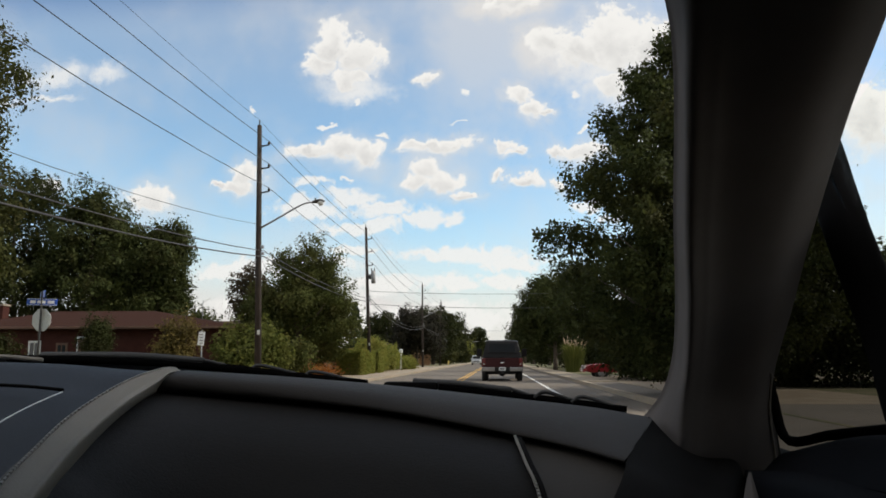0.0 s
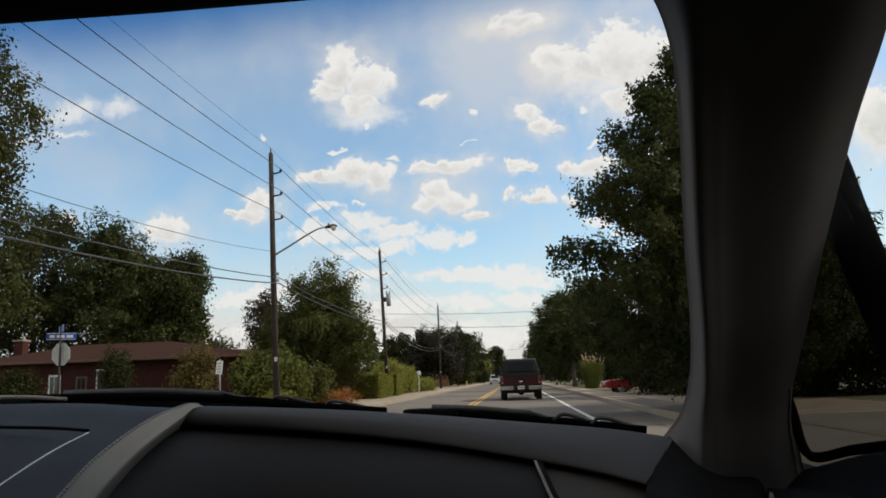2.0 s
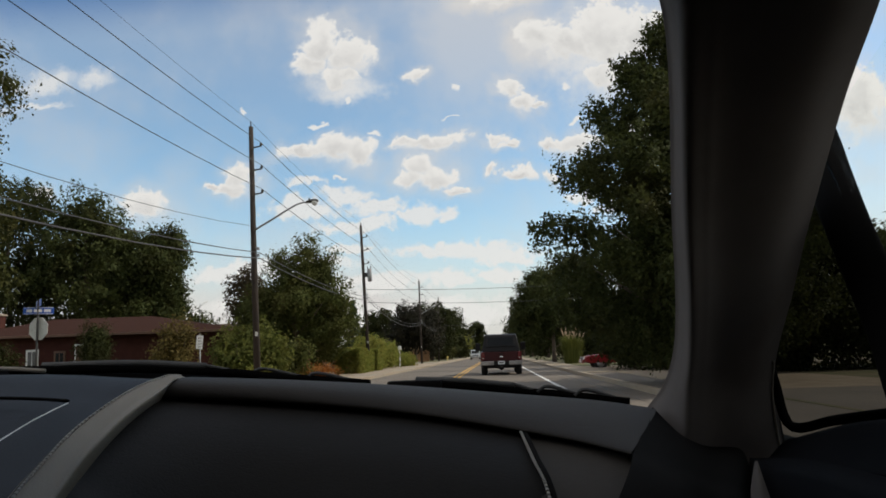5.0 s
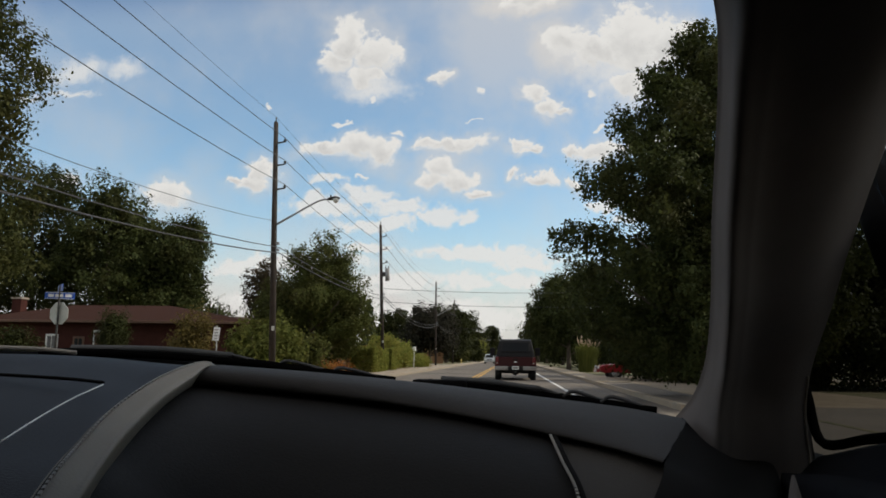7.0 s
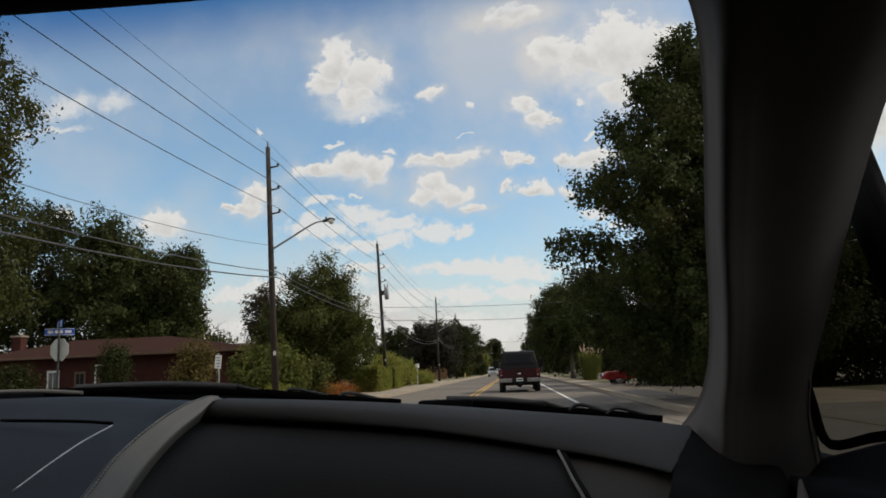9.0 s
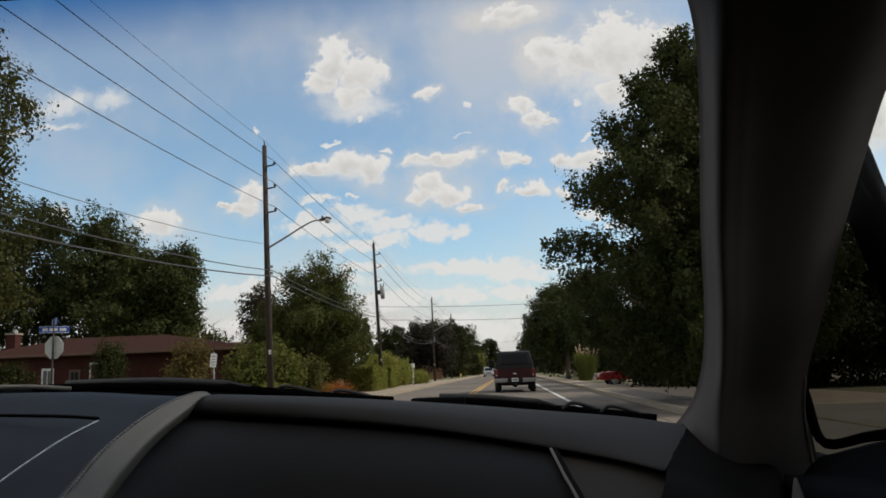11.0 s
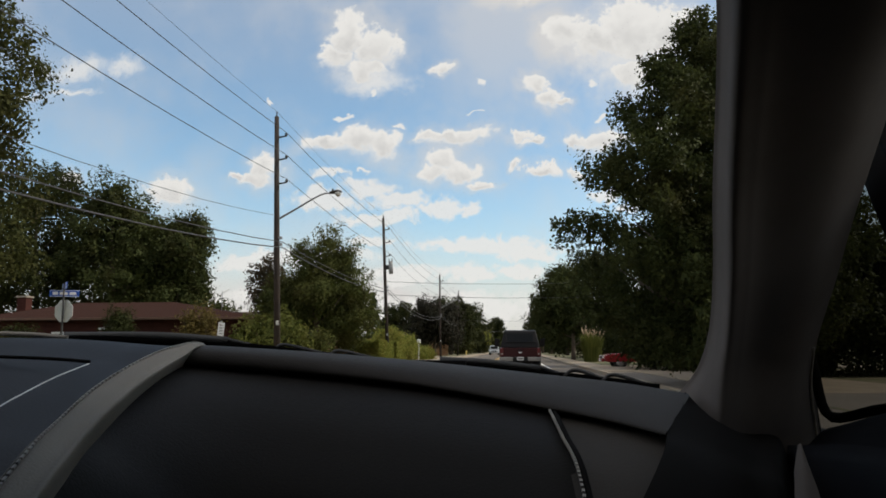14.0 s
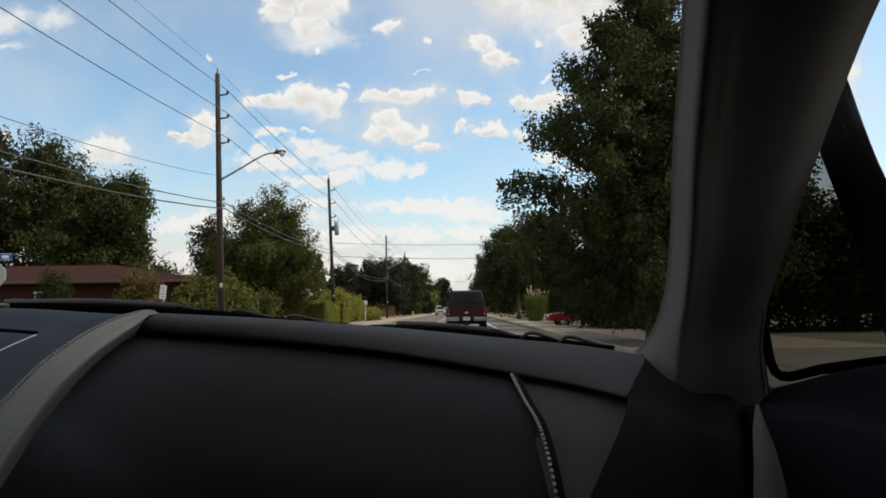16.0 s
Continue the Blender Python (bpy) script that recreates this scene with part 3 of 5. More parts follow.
# this stretch of pavement takes the darker asphalt colour to paint the trees' shade
strip("pavement_right_shaded", RIGHT_KERB + 0.16, RIGHT_KERB + 1.4, 16.5, 32.5, -0.05, 0.10, ASPHALT, "pavement under the trees, its shade given by brown-grey asphalt colour", "pavement")
PAVE_RIGHT = strip("pavement_right", RIGHT_KERB + 0.16, RIGHT_KERB + 1.4, 32.5, ROAD_FAR, -0.05, 0.105, CONCRETE, "pale concrete pavement under the trees", "pavement")
strip("side_street", -70, LEFT_KERB - 1.8, 8.0, 16.0, 0.0, GROUND + 0.03, ASPHALT, "asphalt side street that joins the road", "road")
raw_j = [(x, y, z) for y in (5.5, 16.5) for x, z in ((RIGHT_KERB, -0.002), (5.3, GROUND + 0.02), (60.0, GROUND + 0.02))]
tagged(raw("side_street_right", raw_j, [(0, 1, 4, 3), (1, 2, 5, 4)], ASPHALT), "worn asphalt side street joining on the right", "road", "", "structure")
strip("driveway", RIGHT_KERB + 1.4, 22, 38.6, 44.4, 0.0, GROUND + 0.025, CONCRETE, "pale concrete driveway crossing the pavement", "driveway")
strip("driveway_left", -16, LEFT_KERB - 1.8, 93, 99, 0.0, GROUND + 0.025, CONCRETE, "concrete driveway with a parked blue car", "driveway")
strip("edge_line", 1.78, 1.90, ROAD_NEAR, ROAD_FAR, -0.01, 0.004, WHITE_LINE, "solid white edge line on the asphalt", "road marking")
for x0 in (-1.98, -1.74):
    strip("centre_line", x0, x0 + 0.11, ROAD_NEAR, ROAD_FAR, -0.01, 0.004, YELLOW_LINE, "double yellow centre line on the asphalt", "road marking")
strip("verge", -10.6, -7.7, 16.5, 90, 0.0, GROUND + 0.015, DIRT, "bare brown soil under the hedges", "ground")
strip("verge_right", RIGHT_KERB + 1.42, 9.5, 16.6, 38.5, 0.0, GROUND + 0.015, DIRT, "bare shaded soil under the roadside trees", "ground")
strip("gutter_seam", RIGHT_KERB - 0.62, RIGHT_KERB - 0.6, ROAD_NEAR, 200, -0.01, 0.003, INK, "dark tarred seam along the gutter", "road marking")


# ---------------------------------------------------------------- our car
def build_our_car():
    car = thing("car", 0, 0, 0, 0, "silver-grey coupe with charcoal stitched leather dashboard", "car")

    def c(points, dx=0.0, dy=0.0, dz=0.0):
        return [(x + dx, y + dy, z + dz + EYE) for x, y, z in points]

    crest = [(-0.333, 0.80, -0.012), (-0.232, 0.83, -0.019), (-0.112, 0.86, -0.030), (0.013, 0.88, -0.044), (0.108, 0.89, -0.055), (0.172, 0.885, -0.0655)]
    under = [(-0.346, 0.76, -0.029), (-0.216, 0.775, -0.039), (-0.101, 0.775, -0.0515), (0.011, 0.76, -0.0695), (0.075, 0.735, -0.080), (0.112, 0.70, -0.0865)]
    front = [((a[0] + b[0]) / 2, (a[1] + b[1]) / 2 - 0.016, (a[2] + b[2]) / 2 + 0.004) for a, b in zip(crest, under)]
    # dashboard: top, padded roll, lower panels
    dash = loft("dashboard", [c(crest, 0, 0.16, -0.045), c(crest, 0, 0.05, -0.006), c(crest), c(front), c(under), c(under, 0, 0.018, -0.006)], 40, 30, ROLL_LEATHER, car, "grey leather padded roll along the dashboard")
    rows = ((0.0, 0.014, -0.003, (-0.352, 0.776, -0.031)), (0.0, -0.05, -0.024, (-0.339, 0.71, -0.040)), (0.0, -0.10, -0.052, (-0.328, 0.645, -0.055)), (0.0, -0.16, -0.105, (-0.316, 0.565, -0.074)), (0.0, -0.195, -0.19, (-0.292, 0.47, -0.099)), (0.0, -0.20, -0.42, (-0.26, 0.41, -0.25)))
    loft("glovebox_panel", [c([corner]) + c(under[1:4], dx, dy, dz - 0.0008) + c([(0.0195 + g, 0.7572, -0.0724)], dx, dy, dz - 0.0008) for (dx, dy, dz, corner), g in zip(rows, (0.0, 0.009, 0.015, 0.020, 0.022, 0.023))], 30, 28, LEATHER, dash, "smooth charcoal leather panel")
    end = [(0.018, 0.758, -0.0718), (0.070, 0.738, -0.0795), (0.112, 0.708, -0.0868), (0.140, 0.688, -0.092)]
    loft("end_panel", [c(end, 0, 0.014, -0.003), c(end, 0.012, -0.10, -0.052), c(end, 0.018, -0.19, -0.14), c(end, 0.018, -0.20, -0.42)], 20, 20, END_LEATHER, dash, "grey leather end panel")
    # seam between the two panels, and its stitches
    seam = spline(c([(0.0155, 0.768, -0.0735), (0.024, 0.715, -0.0925), (0.034, 0.66, -0.1165), (0.038, 0.585, -0.175), (0.041, 0.565, -0.30)]), 60)
    tube("seam_bead", [p + Vector((0.0045, -0.003, 0.0005)) for p in seam], 0.0030, BLACK_PLASTIC, dash, 8, "black piping in the seam")
    bm = bmesh.new()
    for i in range(1, 52):
        p, q = seam[i], seam[i + 1]
        d = (q - p).normalized()
        add_box(bm, *((p + q) / 2 + Vector((0.0005, -0.006, 0.0022))), 0.0024, (q - p).length * 0.50, 0.0018, 0.0, d.to_track_quat("Y", "Z").to_matrix().to_4x4())
    part("stitching", bm, STITCH, dash, "pale stitches along the seam")
    # pale strip that sweeps down towards the centre console
    up = [(-0.346, 0.885, -0.040), (-0.347, 0.825, -0.0175), (-0.350, 0.765, -0.0170), (-0.350, 0.70, -0.027), (-0.337, 0.60, -0.046), (-0.317, 0.52, -0.063), (-0.300, 0.46, -0.076), (-0.275, 0.38, -0.10)]
    lo = [(-0.336, 0.88, -0.042), (-0.339, 0.815, -0.0215), (-0.338, 0.750, -0.0325), (-0.328, 0.67, -0.051), (-0.305, 0.57, -0.070), (-0.286, 0.50, -0.087), (-0.268, 0.44, -0.103), (-0.245, 0.36, -0.13)]
    lo = [tuple((q + (p - q) * k) * m for p, q in zip(a, b)) for a, b, k, m in zip(up, lo, (0.35, 0.34, 0.32, 0.26, 0.24, 0.24, 0.24, 0.24), (1.0, 0.975, 0.95, 0.94, 0.94, 0.94, 0.94, 0.94))]
    lo[1:3] = [(-0.3312, 0.790, -0.0140), (-0.3275, 0.735, -0.0243)]
    up, lo = ([(x - 0.0014 * min(i, 3), y, z) for i, (x, y, z) in enumerate(k)] for k in (up, lo))
    ridge = [tuple(p + (q - p) * 0.30 for p, q in zip(a, b)) for a, b in zip(up, lo)]
    ridge = [(x + 0.001, y, z + 0.006) for x, y, z in ridge]
    flank = [tuple(p + (q - p) * 0.72 for p, q in zip(a, b)) for a, b in zip(up, lo)]
    flank = [(x + 0.001, y - 0.001, z + 0.0015) for x, y, z in flank]
    tuck = [(x * 1.06, y * 1.06, z * 1.06 - 0.012) for x, y, z in lo]
    loft("trim_strip", [c(up, -0.004, 0, -0.014), c(up), c(ridge), c(flank), c(lo), c(tuck)], 40, 30, STRIP_LEATHER, dash, "pale grey leather strip with contrast stitches")
    rail = spline(c([tuple(p + (q - p) * 0.85 for p, q in zip(a, b)) for a, b in zip(up, ridge)], 0, -0.001, 0.0014), 84)
    bm = bmesh.new()
    for i in range(12, 82):
        p, q = rail[i], rail[i + 1]
        d = (q - p).normalized()
        add_box(bm, *((p + q) / 2), 0.0017, (q - p).length * 0.66, 0.0014, 0.0, d.to_track_quat("Y", "Z").to_matrix().to_4x4())
    part("stitching", bm, STITCH, dash, "pale stitches along the strip")
    tube("strip_seam", spline(c([tuple(p + (q - p) * 0.62 for p, q in zip(a, b)) for a, b in zip(up, ridge)], 0, 0, 0.0006), 80), 0.0017, BLACK_PLASTIC, dash, 6, "dark seam beside the stitches")
    # top of the dashboard over the centre and the driver's side
    edge = [(-0.330, 0.92, -0.030), (-0.336, 0.80, -0.013), (-0.352, 0.70, -0.029), (-0.340, 0.60, -0.048), (-0.320, 0.52, -0.065), (-0.303, 0.46, -0.078), (-0.278, 0.38, -0.102)]
    loft("dash_top", [c(edge, -0.002, 0, -0.004), c(edge, -0.06, 0.004, 0.002), c(edge, -0.25, 0.02, 0.010), c(edge, -0.75, 0.0, 0.0)], 40, 26, TOP_LEATHER, dash, "dark navy soft dashboard top")
    loft("dash_back", [c([(-1.1, 0.92, -0.02), (-0.7, 0.94, -0.012), (-0.33, 0.95, -0.028)]), c([(-1.1, 0.98, -0.035), (-0.7, 1.02, -0.03), (-0.33, 1.04, -0.04)])], 20, 4, BLACK_PLASTIC, dash, "black plastic at the windscreen's foot")
    lid = spline(c([(-0.376, 0.652, -0.0280), (-0.374, 0.60, -0.0380), (-0.370, 0.55, -0.0495), (-0.364, 0.50, -0.0615)]), 14)
    tube("chrome_strip", lid, 0.0006, SATIN_METAL, dash, 6, "thin bright metal strip")
    tube("lid_gap", spline(c([(-0.378, 0.656, -0.0265), (-0.42, 0.668, -0.0240), (-0.50, 0.682, -0.0215)]), 14), 0.0016, BLACK_PLASTIC, dash, 6, "dark gap of a lid")
    # pale tube paints a whitish reflection low in the windscreen
    tube("screen_reflection", spline(c([(-0.565, 0.93, -0.001), (-0.64, 0.93, 0.004), (-0.85, 0.93, 0.006)]), 14), 0.0028, STRIP_LEATHER, dash, 6, "pale edge of the defroster grille")
    # corner cap under the pillar
    loft("corner_cap", [c([(0.171, 0.90, -0.0635), (0.190, 0.865, -0.088), (0.215, 0.845, -0.1015), (0.244, 0.83, -0.1035), (0.2535, 0.83, -0.130)]),
                        c([(0.141, 0.775, -0.0715), (0.176, 0.77, -0.088), (0.203, 0.765, -0.101), (0.2255, 0.76, -0.106), (0.2325, 0.76, -0.136)]),
                        c([(0.116, 0.712, -0.0845), (0.148, 0.675, -0.096), (0.172, 0.665, -0.106), (0.190, 0.655, -0.113), (0.195, 0.655, -0.145)]),
                        c([(0.094, 0.650, -0.1095), (0.130, 0.590, -0.120), (0.152, 0.585, -0.128), (0.169, 0.58, -0.135), (0.173, 0.58, -0.165)]),
                        c([(0.010, 0.535, -0.215), (0.10, 0.50, -0.24), (0.13, 0.51, -0.25), (0.15, 0.52, -0.25), (0.155, 0.52, -0.28)])], 20, 24, BLACK_PLASTIC, dash, "black speaker corner beside the door")
    # pillar between windscreen and door
    left = [(0.176, 0.955, -0.078), (0.198, 0.94, -0.045), (0.205, 0.905, 0.0), (0.196, 0.84, 0.062), (0.179, 0.76, 0.130), (0.152, 0.62, 0.225), (0.129, 0.54, 0.260), (0.095, 0.47, 0.280)]
    facet = [(0.206, 0.93, -0.135), (0.211, 0.91, -0.05), (0.211, 0.88, -0.006), (0.199, 0.81, 0.058), (0.181, 0.73, 0.125), (0.152, 0.59, 0.213), (0.134, 0.51, 0.245), (0.110, 0.44, 0.262)]
    facet = [(x * 0.89, y * 0.89, z * 0.89) for x, y, z in facet]
    right = [(0.305, 0.88, -0.140), (0.294, 0.865, -0.06), (0.288, 0.835, -0.015), (0.286, 0.77, 0.047), (0.279, 0.70, 0.103), (0.262, 0.57, 0.181), (0.244, 0.47, 0.215), (0.225, 0.40, 0.235)]
    right = [(x * 1.05, y * 1.05, z * 1.05) for x, y, z in right]
    face_a = [(f[0] * 0.72 + r[0] * 0.28, f[1] * 0.72 + r[1] * 0.28 - 0.004, f[2] * 0.72 + r[2] * 0.28 - 0.004) for f, r in zip(facet, right)]
    face_b = [(f[0] * 0.32 + r[0] * 0.68, f[1] * 0.32 + r[1] * 0.68 - 0.022, f[2] * 0.32 + r[2] * 0.68 - 0.008) for f, r in zip(facet, right)]
    outer = [(r[0] + 0.014, r[1] + 0.045, r[2] + 0.02) for r in right]
    back = [((l[0] + r[0]) / 2 + 0.02, (l[1] + r[1]) / 2 + 0.055, (l[2] + r[2]) / 2 + 0.03) for l, r in zip(left, right)]
    soft = [tuple(p * 0.5 + q * 0.5 for p, q in zip(f, k)) for f, k in zip(facet, face_a)]
    soft = [(x - 0.001, y - 0.002, z - 0.001) for x, y, z in soft]
    web = [tuple(p * 0.5 + q * 0.5 for p, q in zip(f, k)) for f, k in zip(left, facet)]
    pillar = loft("pillar_trim", [c(left, -0.001, 0.012, 0.006), c(left), c(web), c(facet), c(soft), c(face_a), c(face_b), c(right, -0.002, -0.002, 0.0), c(right, 0.006, 0.010, 0.003)], 40, 48, PILLAR_CLOTH, car, "grey fabric-covered windscreen pillar")
    loft("pillar_foot", [c([(0.1925, 0.624, -0.0862), (0.181, 0.602, -0.103), (0.171, 0.575, -0.123), (0.150, 0.530, -0.18), (0.140, 0.51, -0.26)]), c([(0.1935, 0.621, -0.0858), (0.187, 0.598, -0.101), (0.180, 0.572, -0.122), (0.166, 0.520, -0.18), (0.160, 0.50, -0.26)]), c([(0.1945, 0.624, -0.0862), (0.193, 0.602, -0.104), (0.190, 0.575, -0.125), (0.182, 0.530, -0.18), (0.180, 0.51, -0.26)])], 8, 8, PILLAR_CLOTH, pillar, "grey foot of the trim beside the door")
    # pale tube paints the light that the fabric's edge catches
    tube("edge_highlight", spline(c([(r[0] - 0.0045, r[1] - 0.010, r[2]) for r in right[:3]]), 20), 0.0014, STRIP_LEATHER, pillar, 6, "pale piping down the trim's edge")
    loft("pillar_back", [c(left, -0.001, 0.012, 0.006), c(back), c(outer), c(right, 0.004, 0.006, 0.002)], 40, 12, BLACK_PLASTIC, pillar, "black outer side of the pillar")
    # door: quarter-light bar, belt, panel, glass
    door = raw("door", *loft_data([c([(0.262, 0.82, -0.118), (0.262, 0.60, -0.092), (0.264, 0.30, -0.085), (0.275, -0.6, -0.085)]),
                                   c([(0.2965, 0.84, -0.0958), (0.292, 0.60, -0.055), (0.294, 0.30, -0.050), (0.30, -0.6, -0.050)]),
                                   c([(0.33, 0.86, -0.105), (0.34, 0.60, -0.08), (0.35, 0.30, -0.072), (0.36, -0.6, -0.072)])], 20, 10), DOOR_TRIM, car, "black door top and belt", True)
    loft("door_panel", [c([(0.262, 0.82, -0.119), (0.262, 0.60, -0.093), (0.264, 0.30, -0.086), (0.275, -0.6, -0.086)]), c([(0.235, 0.78, -0.16), (0.225, 0.58, -0.14), (0.225, 0.30, -0.14), (0.24, -0.6, -0.14)]),
                        c([(0.26, 0.75, -0.70), (0.25, 0.58, -0.70), (0.25, 0.30, -0.70), (0.26, -0.6, -0.70)])], 16, 10, DOOR_TRIM, door, "dark moulded door panel")
    bar_in = [(0.307, 0.82, 0.275), (0.315, 0.78, 0.172), (0.315, 0.76, 0.131), (0.312, 0.72, 0.074), (0.312, 0.68, 0.008), (0.309, 0.65, -0.047), (0.308, 0.63, -0.071)]
    bar_out = [(0.337, 0.80, 0.299), (0.342, 0.76, 0.211), (0.338, 0.73, 0.163), (0.334, 0.70, 0.118), (0.329, 0.67, 0.083), (0.330, 0.62, -0.002), (0.334, 0.60, -0.059)]
    bar_face = [((p[0] + q[0]) / 2 - 0.006, (p[1] + q[1]) / 2 - 0.008, (p[2] + q[2]) / 2) for p, q in zip(bar_in, bar_out)]
    bar_back = [((p[0] + q[0]) / 2 + 0.012, (p[1] + q[1]) / 2 + 0.022, (p[2] + q[2]) / 2) for p, q in zip(bar_in, bar_out)]
    loft("window_bar", [c(bar_in), c(bar_face), c(bar_out), c(bar_back)], 24, 0, BLACK_PLASTIC, door, "black bar of the quarter window", True)
    raw("quarter_window", *loft_data([c([(0.322, 1.15, -0.20), (0.321, 0.90, -0.18), (0.320, 0.645, -0.16)]), c([(0.318, 1.05, 0.02), (0.321, 0.88, 0.06), (0.323, 0.70, 0.09)]), c([(0.305, 0.92, 0.165), (0.315, 0.85, 0.19), (0.325, 0.77, 0.21)])], 12, 6), QUARTER_GLASS, door, "dark fixed quarter window", True)
    raw("side_window", *loft_data([c([(0.321, 0.64, -0.16), (0.326, 0.30, -0.15), (0.335, -0.6, -0.15)]), c([(0.324, 0.69, 0.09), (0.318, 0.30, 0.11), (0.31, -0.55, 0.10)]), c([(0.322, 0.74, 0.21), (0.268, 0.30, 0.245), (0.26, -0.5, 0.25)])], 12, 6), SIDE_GLASS, door, "clear side window", True)
    tube("quarter_gasket", spline(c([(0.300, 0.90, 0.005), (0.309, 0.90, -0.040), (0.320, 0.895, -0.088), (0.337, 0.82, -0.076), (0.353, 0.75, -0.065), (0.372, 0.66, -0.052)]), 24), 0.0055, BLACK_PLASTIC, door, 8, "black rubber round the quarter window")
    # wipers and cowl outside the screen
    cowl = loft("cowl", [c([(-1.15, 1.03, -0.035), (-0.6, 1.08, -0.03), (-0.1, 1.10, -0.062), (0.20, 1.03, -0.10)]),
                         c([(-1.15, 1.14, 0.004), (-0.75, 1.16, 0.000), (-0.44, 1.18, -0.015), (-0.20, 1.18, -0.042), (0.0, 1.16, -0.072), (0.22, 1.10, -0.115)]),
                         c([(-1.15, 1.24, -0.04), (-0.6, 1.30, -0.05), (-0.1, 1.30, -0.085), (0.25, 1.18, -0.13)])], 30, 10, COWL_BLACK, car, "black cowl under the windscreen")
    for pts, r in (([(-0.74, 1.13, 0.0), (-0.58, 1.14, -0.002), (-0.44, 1.14, -0.010), (-0.31, 1.14, -0.024), (-0.19, 1.13, -0.036)], 0.0065),
                   ([(-0.135, 1.09, -0.036), (-0.07, 1.09, -0.041), (0.02, 1.085, -0.050), (0.09, 1.07, -0.057), (0.171, 1.05, -0.067)], 0.0055)):
        line = spline(c(pts), 30)
        wip = tube("wiper", line, r, COWL_BLACK, car, 7, "black wiper blade at rest")
        tube("wiper_arm", spline([line[2] + Vector((0, 0.01, 0.006)), line[9] + Vector((0, 0.0, 0.008)), line[15] + Vector((0, 0, 0.007))], 12), r * 0.9, DARK_IRON, wip, 6)
        for k in (14, 20, 25):
            tube("claw", spline([line[k] + Vector((-0.016, 0, 0.002)), line[k] + Vector((0, 0, 0.010)), line[min(30, k + 4)] + Vector((0.0, 0, 0.002))], 8), 0.0028, DARK_IRON, wip, 6)
    box("motor_cover", (-0.118, 1.075, EYE - 0.037), (0.075, 0.03, 0.012), BLACK_PLASTIC, cowl, 0.004)
    # shell: roof, header, screen, rear, far side, floor, bonnet, wheels
    front_edge = [(-1.19, 0.24, 0.185), (-1.05, 0.33, 0.235), (-0.75, 0.43, 0.260), (-0.42, 0.485, 0.277), (-0.10, 0.50, 0.285), (0.10, 0.475, 0.283), (0.235, 0.41, 0.245), (0.345, 0.33, 0.195)]
    rear_edge = [(-1.19, -0.72, 0.18), (-1.02, -0.75, 0.24), (-0.75, -0.8, 0.275), (-0.42, -0.8, 0.285), (-0.10, -0.8, 0.28), (0.14, -0.76, 0.262), (0.26, -0.74, 0.235), (0.36, -0.72, 0.19)]
    roof = loft("roof", [c(front_edge, 0, 0.0, 0.045), c(front_edge, 0, 0.012, 0.02), c(front_edge), c(front_edge, 0, -0.06, 0.004), c(front_edge, 0, -0.3, 0.03), c(rear_edge)], 20, 24, HEADLINER, car, "dark fabric headliner")
    loft("roof_skin", [c(front_edge, 0, 0.015, 0.046), c(front_edge, 0, -0.2, 0.085), c(rear_edge, 0, -0.05, 0.07), c(rear_edge, 0, -0.1, 0.0)], 16, 12, SILVER_PAINT, roof, "painted outer roof")
    screen = raw("windscreen", *loft_data([c(front_edge[1:-2] + [(0.16, 0.455, 0.285)], 0, 0.004, 0.012), c([(-1.1, 0.78, 0.10), (-0.8, 0.86, 0.125), (-0.42, 0.90, 0.13), (-0.05, 0.88, 0.13), (0.235, 0.80, 0.12)]), c([(-1.16, 1.0, -0.04), (-0.8, 1.14, -0.035), (-0.42, 1.2, -0.045), (-0.05, 1.14, -0.06), (0.27, 1.0, -0.075)])], 20, 12), WINDSCREEN, car, "clear windscreen with a blue shade band", True)
    screen.visible_shadow = False
    loft("far_pillar", [c([(-1.06, 0.36, 0.22), (-1.13, 0.75, 0.08), (-1.18, 1.0, -0.06)]), c([(-1.08, 0.30, 0.21), (-1.16, 0.68, 0.06), (-1.2, 0.92, -0.09)]), c([(-1.13, 0.33, 0.22), (-1.2, 0.72, 0.08), (-1.25, 0.97, -0.06)])], 12, 0, PILLAR_CLOTH, car, "", True)
    box("rear_bulkhead", (-0.42, -0.85, EYE - 0.26), (1.6, 0.06, 1.22), HEADLINER, car, 0.02)
    box("far_door", (-1.22, -0.05, EYE - 0.40), (0.10, 1.9, 0.66), DOOR_TRIM, car, 0.03)
    box("far_side", (-1.16, -0.28, EYE + 0.08), (0.06, 1.22, 0.42), HEADLINER, car, 0.02)
    # unseen rear quarter, stretched over the side window to keep light off the pillar
    box("side_light_blocker", (0.335, -0.23, EYE + 0.09), (0.05, 1.26, 0.42), HEADLINER, car, 0.02)
    box("firewall", (-0.42, 1.20, EYE - 0.46), (1.62, 0.04, 0.70), UNDERSIDE, car, 0.01)
    for x in (-1.20, 0.375):
        box("kick_panel", (x, 0.90, EYE - 0.46), (0.04, 0.62, 0.68), UNDERSIDE, car, 0.01)
    box("floor_pan", (-0.42, 0.1, EYE - 0.80), (1.7, 2.2, 0.06), UNDERSIDE, car, 0.02)
    box("door_skin", (0.41, -0.05, EYE - 0.42), (0.06, 1.9, 0.62), SILVER_PAINT, door, 0.02)
